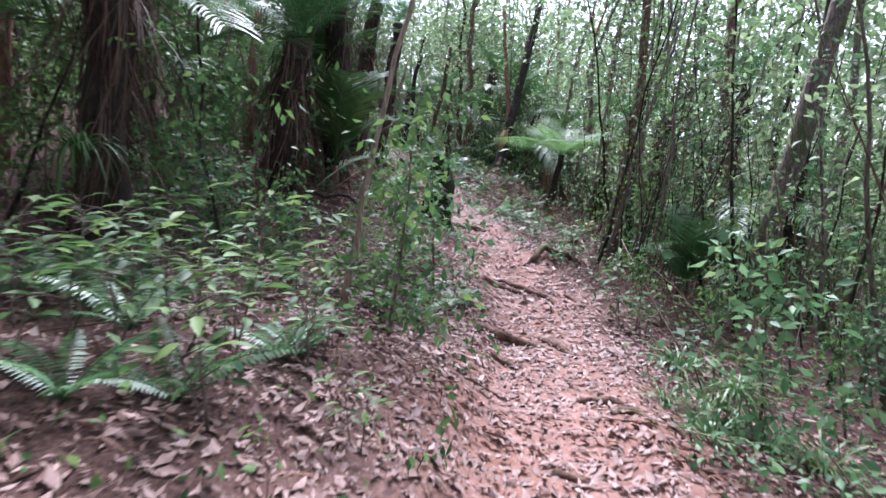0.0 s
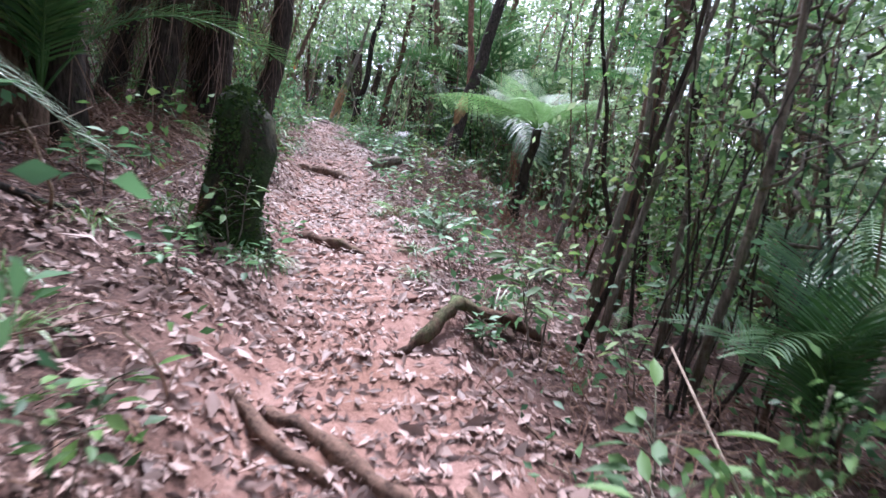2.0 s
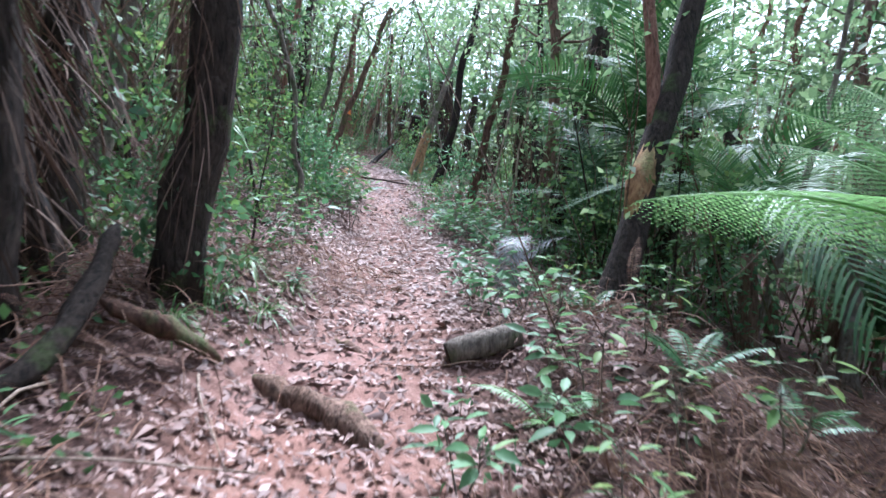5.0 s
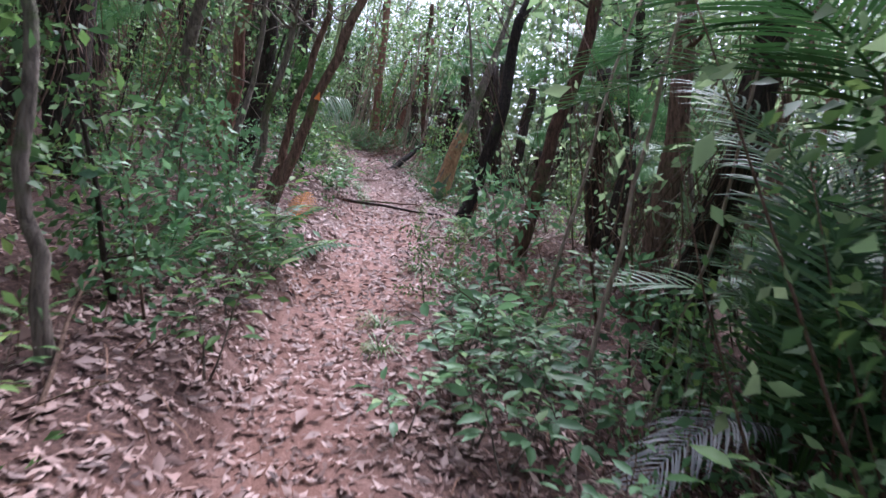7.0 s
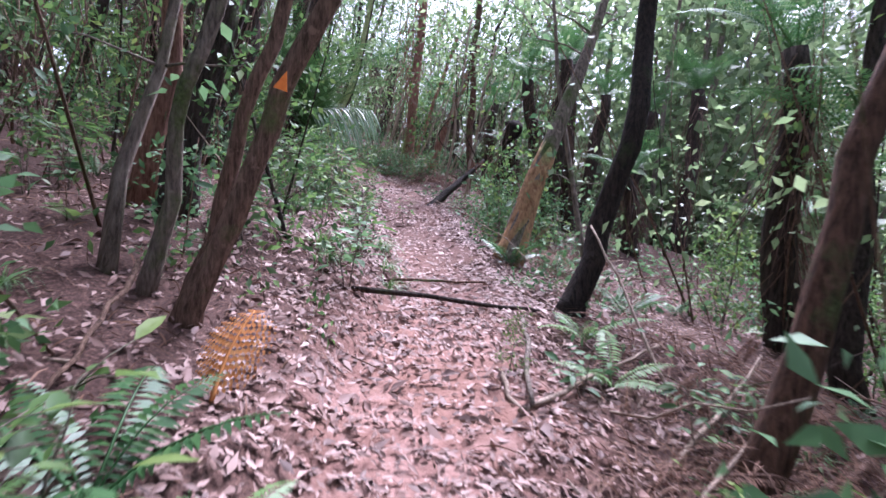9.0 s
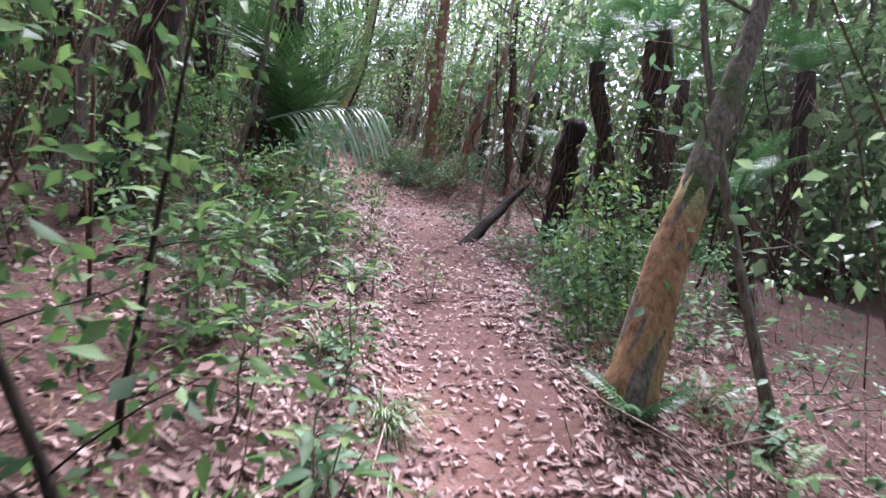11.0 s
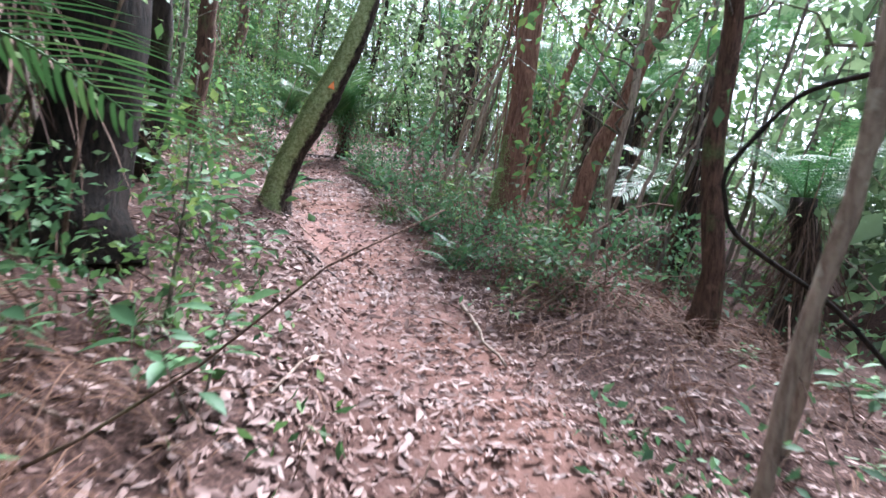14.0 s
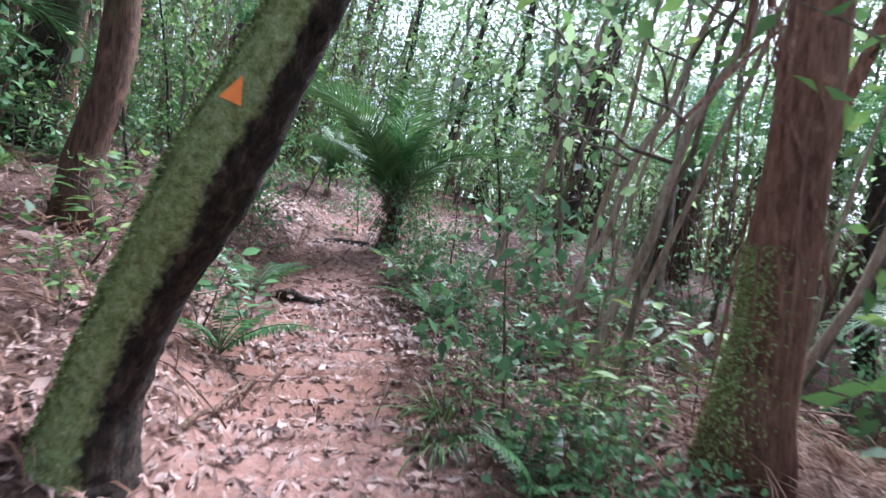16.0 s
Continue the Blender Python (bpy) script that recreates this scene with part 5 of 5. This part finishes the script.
root([(-0.82, 11.98, -0.03), (-0.6, 11.92, 0.03), (-0.35, 11.8, 0.04), (-0.12, 11.68, 0.02), (0.02, 11.6, -0.05)], 0.07, "broad root ledge making a step in the trail", BARK_BROWN, seed=10)
root([(-0.62, 11.7, -0.03), (-0.5, 11.68, 0.01), (-0.36, 11.62, -0.02)], 0.03, seed=11)
root([(0.02, 10.7, -0.02), (0.08, 10.55, 0.02), (0.16, 10.35, -0.03)], 0.04, seed=12)
for k, (a, b) in enumerate((((-0.6, 12.6), (-0.3, 12.4)), ((-0.35, 13.0), (-0.1, 12.9)), ((-0.55, 13.7), (-0.3, 13.5)), ((1.0, 3.35), (1.25, 3.0)), ((0.4, 2.55), (0.7, 2.45)), ((0.85, 3.45), (1.2, 3.3)), ((-0.75, 14.2), (-0.5, 14.35)))):
    root([(*a, -0.015), ((a[0] + b[0]) / 2, (a[1] + b[1]) / 2 + 0.03, 0.012), (*b, -0.02)], 0.028, seed=20 + k)
root([(-1.0, 9.8, 0.0), (-0.75, 9.55, 0.05), (-0.62, 9.3, 0.0)], 0.022, "thin root hanging from the bank", seed=30)
root([(-1.35, 11.75, 0.5), (-1.25, 11.45, 0.3), (-1.2, 11.1, 0.12), (-1.3, 10.7, -0.05)], 0.048, "thick crooked root climbing from the bank", BARK_DARK, seed=31)
root([(-1.25, 11.5, 0.25), (-1.0, 11.6, 0.22), (-0.9, 11.9, 0.0)], 0.04, "crooked mossy root at the bank", BARK_MOSS, seed=32)
root([(-9.95, 31.4, -0.01), (-9.8, 31.5, 0.02), (-9.55, 31.62, -0.01)], 0.035, "small log step across the trail", BARK_DARK, 33)
root([(-11.1, 32.9, -0.01), (-10.9, 33.1, 0.02), (-10.5, 33.3, -0.01)], 0.035, "small log across the trail", BARK_DARK, 34)


def log(a, b, r0, label, mat):
    pa, pb = (np.array([x, y, gz(x, y) + r0 * 0.75]) for x, y in (a, b))
    o = thing("log", label, "log")
    o.matrix_basis = Matrix.Translation(pa)
    pts = curve_pts(np.zeros(3), pb - pa, 7, 0.004, seed=6)
    part("bark", tube(pts, r0 * np.array([0.9, 1, 1, 1.03, 1, 0.98, 0.9]), 14, 0.03, 7), mat, o)
    part("cut_end", tube(np.array([pts[0] - (pts[1] - pts[0]) * 0.03, pts[0] + (pts[1] - pts[0]) * 0.05]), [r0 * 0.8, r0 * 0.82], 14), BARK_DARK, o, "dark rotten cut end")
    return o


log((0.16, 12.4), (0.55, 12.55), 0.075, "short grey sawn log lying beside the trail", BARK_GREY)
log((1.2, 9.9), (1.55, 10.0), 0.06, "short grey log half buried in ferns", BARK_GREY)


def stick(a, b, r0, label, mat=STICK, ha=0.015, hb=0.02, seed=0, name="fallen_branch", wob=0.012):
    pa, pb = np.array([*a, gz(*a) + ha]), np.array([*b, gz(*b) + hb])
    n = 9
    return tagged(part(name, tube(curve_pts(pa, pb, n, wob, seed=seed), taper(r0, r0 * 0.6, n), 7, 0.05, seed), mat), label, "branch", "fallen branches")


stick((-2.9, 20.3), (-1.75, 21.1), 0.022, "dark dead branch lying across the trail", BARK_DARK, seed=1)
stick((-2.95, 20.95), (-2.2, 21.6), 0.014, "thin branch lying across the trail", BARK_BROWN, seed=2)
stick((-1.77, 19.8), (-1.3, 18.95), 0.014, "pale dead stick beside the trail", hb=0.03, seed=3)
stick((-1.6, 19.4), (-0.95, 20.9), 0.016, "pale dead stick beside the trail", hb=0.05, seed=4)
stick((-1.86, 20.85), (-1.55, 19.45), 0.02, "grey split branch on the litter", BARK_GREY, seed=5)
stick((-0.95, 19.5), (-0.35, 20.9), 0.016, "pale stick leaning on the brush", hb=0.25, seed=6)
stick((-0.9, 20.3), (-1.45, 21.3), 0.012, "pale stick leaning on a trunk", hb=0.7, seed=7)
stick((-1.05, 18.7), (-0.2, 20.6), 0.01, "thin pale stick over the brush", ha=0.06, hb=0.3, seed=8)
stick((-3.45, 19.1), (-2.95, 18.2), 0.014, "brown stick leaning on the bank", BARK_BROWN, ha=0.2, seed=9)
stick((-7.75, 29.0), (-7.4, 29.05), 0.02, "dark stick lying at the trail edge", BARK_DARK, seed=10)
stick((-7.45, 28.85), (-7.75, 28.95), 0.014, "dark stick lying at the trail edge", BARK_DARK, seed=11)
stick((-7.37, 29.44), (-7.0, 29.22), 0.013, "brown stick lying on the trail", BARK_BROWN, seed=12)
stick((-6.45, 29.25), (-5.8, 28.45), 0.014, "pale stick lying below the trail", seed=13)
stick((-5.2, 30.9), (-4.95, 30.1), 0.014, "pale stick below the trail", seed=14)
stick((-8.68, 30.02), (-8.98, 30.6), 0.014, "brown stick lying on the trail", BARK_BROWN, seed=15)
stick((-8.9, 28.9), (-8.1, 28.95), 0.014, "brown stick on the bank", BARK_BROWN, seed=16)
stick((-6.1, 29.4), (-5.2, 31.0), 0.016, "brown dead branch arching over the brush", BARK_BROWN, ha=0.05, hb=0.9, seed=17, wob=0.05)
stick((-5.9, 29.3), (-5.3, 30.4), 0.014, "brown dead branch leaning in the brush", BARK_BROWN, ha=0.05, hb=0.6, seed=18)
stick((-1.7, 15.1), (-2.2, 15.9), 0.012, "brown stick leaning on the bank", BARK_BROWN, ha=0.0, hb=0.25, seed=19)
stick((-0.2, 17.7), (0.45, 18.1), 0.016, "pale thin pole leaning over the palms", ha=0.0, hb=2.9, seed=20, wob=0.02)
stick((0.1, 17.0), (0.62, 17.2), 0.017, "pale thin pole leaning over the palms", ha=0.0, hb=3.0, seed=21, wob=0.02)
stick((0.55, 17.3), (1.0, 17.2), 0.014, "pale thin pole leaning over the palms", ha=0.0, hb=2.6, seed=22, wob=0.02)
stick((0.35, 6.9), (-0.2, 6.4), 0.012, "pale stick lying on the leaf litter", seed=23)
stick((-0.6, 6.9), (-1.6, 6.7), 0.022, "crooked dead branch lying on the bank", BARK_DARK, hb=0.1, seed=24, wob=0.04)

# ---- brown brush heaps and hanging dead fronds ----
DEAD_FROND = simple_fern_frond(0.5, 0.35, 0.075, 34, 250, 0.12)


def brush_heap(x, y, n, spread, L, seed, label):
    r = np.random.default_rng(seed)
    px, py = x + r.normal(size=n) * spread, y + r.normal(size=n) * spread
    base = np.stack([px, py, ground(px, py) + r.uniform(0.0, 0.25, n) * np.exp(-((px - x) ** 2 + (py - y) ** 2) / (2 * spread ** 2))], 1)
    a = r.uniform(0, 2 * np.pi, n)
    way = np.stack([np.cos(a), np.sin(a), r.uniform(-0.1, 0.6, n)], 1)
    g = ribbons(base, way, np.array([0, 0, 1.0]) + r.normal(size=(n, 3)) * 0.4, L * r.uniform(0.3, 1.2, n), 0.006, 0.5, 4, 0.1)
    bits = [g]
    for k in range(n // 60):
        i = int(r.integers(n))
        m = np.array((pose(0, 0, 0, 0, 0, r.uniform(0, 360)) @ pose(0, 0, 0, r.uniform(-70, 70), -r.uniform(-25, 60), 0)).to_3x3()) * r.uniform(0.35, 0.85)
        V, F = DEAD_FROND
        bits.append((V @ m.T + base[i] + [0, 0, 0.03], F))
    g = join(bits)
    return tagged(part("brush_heap", g, BROWN, soft=False), label, "brush", kind="stuff")


for k, (x, y, n, sp_, L) in enumerate(((-0.5, 18.9, 900, 0.4, 0.4), (-0.7, 21.0, 700, 0.5, 0.5), (1.3, 10.9, 600, 0.6, 0.35), (1.1, 13.0, 600, 0.5, 0.35), (-1.5, 10.4, 800, 0.45, 0.45), (-1.4, 9.2, 500, 0.5, 0.4),
                                       (-5.3, 29.6, 1100, 0.6, 0.5), (-6.2, 30.4, 700, 0.4, 0.5), (-5.0, 31.0, 700, 0.7, 0.5), (-3.5, 26.6, 700, 0.5, 0.45), (-8.35, 31.3, 350, 0.22, 0.35), (-1.9, 23.6, 600, 0.4, 0.4),
                                       (-9.6, 29.2, 700, 0.6, 0.45), (-10.4, 30.6, 700, 0.5, 0.45), (-10.9, 31.6, 600, 0.45, 0.45), (-1.55, 9.0, 900, 0.35, 0.55), (-1.85, 10.0, 900, 0.4, 0.6), (-2.2, 9.3, 900, 0.4, 0.6), (-1.6, 8.4, 600, 0.35, 0.45), (2.4, 6.4, 500, 0.5, 0.35), (-1.9, 11.6, 900, 0.5, 0.6), (-1.7, 12.6, 500, 0.4, 0.5), (-4.6, 30.2, 700, 0.6, 0.5), (-0.55, 19.3, 900, 0.35, 0.4), (-0.2, 20.3, 900, 0.45, 0.5), (1.9, 11.0, 600, 0.45, 0.35), (2.4, 12.1, 600, 0.45, 0.35), (1.5, 11.7, 700, 0.45, 0.3), (1.5, 9.6, 600, 0.45, 0.35), (2.9, 13.2, 600, 0.6, 0.4), (-3.0, 28.6, 700, 0.5, 0.5), (-6.9, 32.4, 600, 0.5, 0.5), (-1.3, 7.3, 600, 0.45, 0.35), (-7.2, 31.6, 600, 0.4, 0.5), (-3.8, 27.6, 500, 0.4, 0.5), (-5.5, 24.3, 700, 0.35, 0.45), (-6.0, 25.1, 700, 0.35, 0.45), (-6.7, 26.2, 700, 0.4, 0.45), (-7.9, 32.7, 600, 0.4, 0.55),
                                       (-7.0, 33.3, 700, 0.5, 0.6), (-6.0, 32.3, 700, 0.5, 0.6), (-5.2, 32.8, 700, 0.6, 0.6), (-8.8, 33.5, 500, 0.35, 0.5), (-5.8, 30.0, 500, 0.4, 0.45), (-1.0, 13.6, 500, 0.35, 0.4))):
    brush_heap(x, y, n, sp_, L, 200 + k, "heap of brown dead fronds and fibres on the ground")

# pale slender stems leaning down the slope below the last stretch
stem_rng = random.Random(77)
for k in range(20):
    sx = stem_rng.uniform(-8.9, -4.6)
    sy = stem_rng.uniform(31.4, 32.4) + (-4.6 - sx) * -0.1 + stem_rng.uniform(0, 2.2)
    _, off, _ = trail_near([sx], [sy])
    if off[0] < 1.3:
        continue
    tall = stem_rng.uniform(2.6, 5.0)
    stem_thing("slender_stem", (sx, sy), (sx + tall * stem_rng.uniform(0.15, 0.42), sy + stem_rng.uniform(-0.2, 0.6), gz(sx, sy) + tall), stem_rng.uniform(0.014, 0.032), 0.009,
               STICK if k % 3 else BARK_GREY, "pale slender bare stem leaning downhill among shrubs", "stem", seed=400 + k, wobble=0.03, flare=0.2, sides=8, group="pale leaning stems")

# orange dead fern frond
of = part("dead_fern", fern_frond(0.46, 0.2, 0.17, 12, 9, 221, 0.015), ORANGE, soft=False)
of.matrix_basis = place(-2.62, 18.62, 96, 0.95, 0.02, (0, -48))
tagged(of, "orange dead fern frond lying at the trail edge", "fern")

# ---- plants close to the trail ----
more(SEEDLINGS[3], [(-0.95, 2.35, 0, 1.0), (-1.35, 2.3, 70, 1.0), (-0.75, 3.3, 140, 0.9), (-1.5, 3.1, 200, 1.1), (-0.5, 4.1, 30, 0.9), (-1.2, 3.7, 90, 1.2), (-1.9, 3.6, 10, 1.1), (-0.25, 4.9, 50, 0.8), (-0.9, 4.5, 250, 1.2), (-1.6, 2.0, 20, 0.9), (-1.05, 2.75, 310, 0.8), (-2.0, 2.6, 100, 1.0), (-1.9, 4.4, 60, 1.1),
                    (-1.6, 15.9, 40, 1.0), (-1.8, 16.4, 120, 1.1), (-2.0, 16.9, 10, 1.0), (-2.3, 17.6, 90, 1.1), (-1.7, 15.0, 220, 0.8), (-2.6, 16.3, 300, 1.2)])
more(SHRUBS[1], [(-1.2, 4.3, 110, 0.55), (-1.8, 4.6, 200, 0.7), (-2.3, 5.5, 40, 0.8), (-2.3, 17.2, 10, 0.8), (-2.0, 16.0, 80, 0.75), (-2.7, 17.0, 200, 0.9), (-2.9, 17.8, 90, 0.8),
                 (-4.9, 23.0, 60, 0.45), (-5.1, 24.0, 240, 0.5), (-2.9, 24.3, 30, 0.75), (-2.6, 24.9, 100, 0.8), (-3.1, 25.2, 200, 0.65), (-2.3, 25.8, 10, 0.7),
                 (-6.75, 30.25, 10, 0.5), (-7.05, 30.6, 100, 0.5), (-7.35, 30.8, 200, 0.4), (-6.35, 29.95, 50, 0.55), (-5.95, 29.75, 160, 0.55), (-6.5, 30.5, 250, 0.5), (-8.3, 31.75, 20, 0.4), (-8.9, 32.2, 220, 0.45),
                 (-8.3, 28.5, 200, 0.6), (-10.2, 33.1, 40, 0.6), (-9.75, 32.7, 130, 0.5), (-9.4, 32.4, 220, 0.5), (-9.75, 30.75, 70, 0.4), (-11.2, 33.6, 10, 0.7), (-10.6, 31.7, 160, 0.6), (-11.6, 32.2, 250, 0.8), (-12.2, 33.0, 60, 0.8)])
more(FERNS[0], [(-9.3, 30.6, 30, 1.3), (-10.0, 31.3, 120, 1.3), (-9.0, 32.1, 200, 1.2), (-9.6, 32.6, 300, 1.3), (-4.8, 23.2, 40, 0.9), (-4.9, 23.7, 130, 1.0), (-5.2, 24.4, 220, 1.1), (-4.9, 22.4, 310, 0.9), (-5.3, 23.2, 80, 1.2)])
more(SEEDLINGS[0], [(-0.55, 16.6, 40, 1.2), (-0.3, 16.95, 170, 1.3), (-0.1, 17.25, 280, 1.2)])
more(SHRUBS[0], [(-0.75, 4.5, 0, 0.45), (-2.4, 4.9, 10, 0.7), (1.75, 5.1, 20, 0.5), (2.1, 4.3, 70, 0.55), (-5.2, 23.5, 20, 0.45), (-2.7, 23.9, 120, 0.8), (-2.4, 24.4, 200, 0.9), (-5.0, 24.9, 300, 0.5),
                 (-7.5, 31.2, 60, 0.35), (-6.1, 30.4, 160, 0.35), (-1.75, 19.9, 20, 0.2), (-0.9, 18.2, 100, 0.35), (-1.0, 17.6, 200, 0.35)])
more(SEEDLINGS[0], [(-0.55, 17.0, 10, 1.1), (-0.35, 17.3, 90, 1.2), (-0.2, 16.6, 180, 1.1), (-0.7, 17.6, 270, 1.0), (0.1, 16.3, 60, 1.2), (0.3, 16.8, 140, 1.1), (-0.1, 15.9, 200, 1.0), (0.25, 15.6, 10, 1.0), (-0.4, 16.2, 320, 0.9),
                    (0.5, 12.9, 10, 1.0), (0.3, 13.4, 70, 1.1), (0.15, 13.9, 140, 1.0), (0.6, 13.4, 210, 1.1), (0.0, 14.5, 20, 1.0), (0.7, 12.2, 90, 0.9), (0.4, 11.3, 160, 0.9), (0.85, 11.6, 230, 1.0), (0.6, 10.6, 300, 0.8),
                    (-3.1, 25.4, 10, 0.9), (-2.9, 25.0, 100, 1.1), (-2.5, 25.3, 200, 1.2), (-3.4, 25.7, 300, 0.8), (-3.9, 26.2, 40, 0.8), (-3.6, 26.9, 120, 0.9), (0.2, 7.0, 20, 0.7), (-0.05, 6.6, 90, 0.7), (0.1, 8.0, 10, 0.5), (-0.9, 10.2, 70, 0.6)])
more(FERNS[1], [(0.75, 9.6, 20, 1.0), (0.95, 10.2, 80, 1.1), (1.3, 11.2, 140, 1.0), (-0.95, 9.5, 200, 1.1), (-1.2, 10.0, 40, 1.3), (0.7, 11.9, 310, 1.0), (-0.2, 17.9, 60, 1.2), (-0.6, 17.1, 140, 1.0), (-2.2, 18.1, 10, 1.2), (-2.6, 17.6, 80, 1.3)])
more(FERNS[0], [(-1.0, 2.1, 20, 1.1), (-1.45, 2.6, 100, 1.2), (-1.9, 3.0, 200, 1.3), (-0.8, 2.8, 280, 0.9), (-2.2, 3.2, 30, 1.3), (-1.3, 1.9, 150, 1.0), (-4.3, 22.1, 30, 0.8), (-4.6, 22.8, 110, 0.9), (-4.4, 23.5, 230, 0.9), (-4.2, 21.7, 300, 0.8), (1.6, 11.2, 10, 1.0), (1.4, 12.2, 90, 1.1), (2.0, 12.4, 180, 1.0), (-2.1, 17.3, 30, 1.5), (-2.5, 18.0, 120, 1.5), (-2.4, 16.6, 220, 1.4), (1.2, 9.2, 60, 1.0), (1.0, 13.3, 150, 1.1), (-6.9, 30.1, 40, 1.3), (-7.6, 30.9, 140, 1.2)])
more(SEEDLINGS[1], [(-0.85, 2.0, 0, 1.1), (-1.2, 2.5, 80, 1.2), (-1.6, 2.35, 150, 1.2), (-1.75, 2.9, 220, 1.3), (-1.1, 3.1, 300, 1.1), (-3.8, 22.3, 10, 1.1), (-4.1, 22.9, 90, 1.2), (-4.3, 21.9, 160, 1.3), (-4.0, 24.1, 250, 0.8), (1.7, 11.9, 40, 1.1), (1.5, 10.7, 120, 1.0), (1.2, 9.8, 300, 0.9), (0.9, 12.0, 10, 1.0), (1.2, 12.4, 70, 1.0), (0.75, 12.7, 140, 0.9), (1.0, 11.1, 200, 0.9), (1.3, 11.7, 280, 0.9), (0.8, 9.9, 20, 0.9), (1.05, 9.4, 110, 0.8), (-2.6, 25.0, 30, 1.2), (-2.2, 24.6, 100, 1.3), (-2.8, 26.2, 190, 1.2), (-2.4, 25.6, 300, 1.4)])
more(TUFTS[0], [(0.95, 8.2, 0, 0.8), (0.85, 8.8, 90, 0.8), (1.0, 7.7, 40, 0.7), (0.6, 9.4, 200, 0.8), (0.55, 10.0, 20, 0.7), (-1.15, 17.1, 60, 0.9), (-1.3, 18.4, 100, 0.9), (-1.0, 16.7, 160, 0.8), (-0.4, 5.6, 10, 0.9), (-0.2, 5.9, 80, 0.8), (0.0, 5.2, 200, 0.6),
                (-1.0, 12.5, 10, 1.0), (-1.05, 13.0, 90, 1.0), (-2.9, 20.9, 40, 1.0), (-3.1, 21.3, 140, 1.1), (-3.4, 21.9, 230, 1.0), (-3.2, 20.5, 330, 0.9)])
more(TUFTS[2], [(1.75, 3.4, 0, 1.0), (1.85, 3.1, 120, 0.8), (-2.35, 3.7, 30, 1.3), (-2.45, 3.95, 150, 1.2), (-1.25, 12.4, 20, 1.0), (-1.2, 11.9, 90, 0.8), (-1.35, 12.9, 200, 1.1), (-0.45, 6.2, 0, 0.6), (1.5, 18.3, 60, 1.4)])
perch = tuft("perching_lily", 90, 0.75, 0.018, 0.75, SEDGE, 231, "clump of long drooping strap leaves on a trunk", "perching lily", "perching lilies")
perch.matrix_basis = Matrix.Translation((-2.5, 4.0, gz(-2.5, 4.0) + 0.75)) @ Matrix.Scale(0.8, 4)
for x, y, h in ((-2.75, 4.3, 2.2), (-3.5, 6.0, 2.5), (-1.45, 12.7, 0.9), (1.75, 3.3, 0.25)):
    c = perch.copy()
    scene.collection.objects.link(c)
    c.matrix_basis = Matrix.Translation((x, y, gz(x, y) + h)) @ pose(0, 0, 0, 0, 0, 77 * h) @ Matrix.Scale(0.75 if h > 0.5 else 0.6, 4)

more(SHRUBS[2], [(-4.7, 22.3, 20, 0.4), (-5.4, 22.9, 100, 0.5), (-5.0, 23.6, 200, 0.4), (-5.9, 23.8, 300, 0.55), (-11.3, 34.6, 10, 0.6), (-10.9, 34.2, 90, 0.5), (-10.2, 33.7, 200, 0.5), (-9.7, 33.3, 300, 0.45), (-12.0, 35.2, 40, 0.7)])
more(SEEDLINGS[3], [(-4.5, 22.9, 10, 1.1), (-4.75, 23.3, 100, 1.2), (-4.4, 22.2, 190, 1.2), (-4.9, 23.9, 280, 1.1), (-5.1, 22.6, 40, 1.3), (-4.3, 21.7, 320, 1.2), (-3.1, 25.3, 60, 0.7), (-3.5, 25.9, 150, 0.6), (-0.3, 16.0, 30, 0.9), (-0.05, 16.3, 120, 1.0)])
more(SEEDLINGS[3], [(-7.79, 31.01, 20, 0.75), (-7.76, 31.41, 110, 0.8), (-8.05, 31.1, 200, 0.6), (-7.35, 31.2, 300, 0.8), (-7.55, 31.0, 50, 0.7), (-8.5, 31.45, 150, 0.6), (-9.2, 32.0, 250, 0.7)])
more(SEEDLINGS[0], [(-9.5, 30.6, 40, 1.1), (-9.4, 30.8, 130, 1.0), (-8.03, 28.48, 20, 1.1), (-7.59, 27.93, 110, 1.2), (-7.28, 28.03, 200, 0.9), (-7.9, 28.1, 290, 1.3), (-0.6, 15.9, 30, 0.8), (-0.5, 16.45, 120, 0.9)])
clump_rng = random.Random(31)
for k in range(16):
    cx, cy = 2.45 + clump_rng.uniform(-0.25, 0.45), 6.95 + clump_rng.uniform(-0.4, 0.6)
    tall = clump_rng.uniform(1.6, 3.2)
    o, pp, bb = stem_thing("slender_stem", (cx, cy), (cx + tall * clump_rng.uniform(-0.12, 0.45), cy + clump_rng.uniform(-0.2, 0.4), gz(cx, cy) + tall), clump_rng.uniform(0.005, 0.011), 0.003,
                           BARK_DARK, "dark slender shrub stem with few leaves beside the trail", "stem", seed=500 + k, wobble=0.02, flare=0.1, sides=7, group="dark shrub stems")
    crown_on(o, pp, bb, 500 + k, GREEN, 4, 0.35, 0.07, 0.5, 9)
more(SEEDLINGS[3], [(-6.15, 29.75, 20, 0.8), (-6.4, 30.2, 120, 0.85), (-5.75, 29.6, 220, 0.8), (-6.0, 30.1, 320, 0.9)])
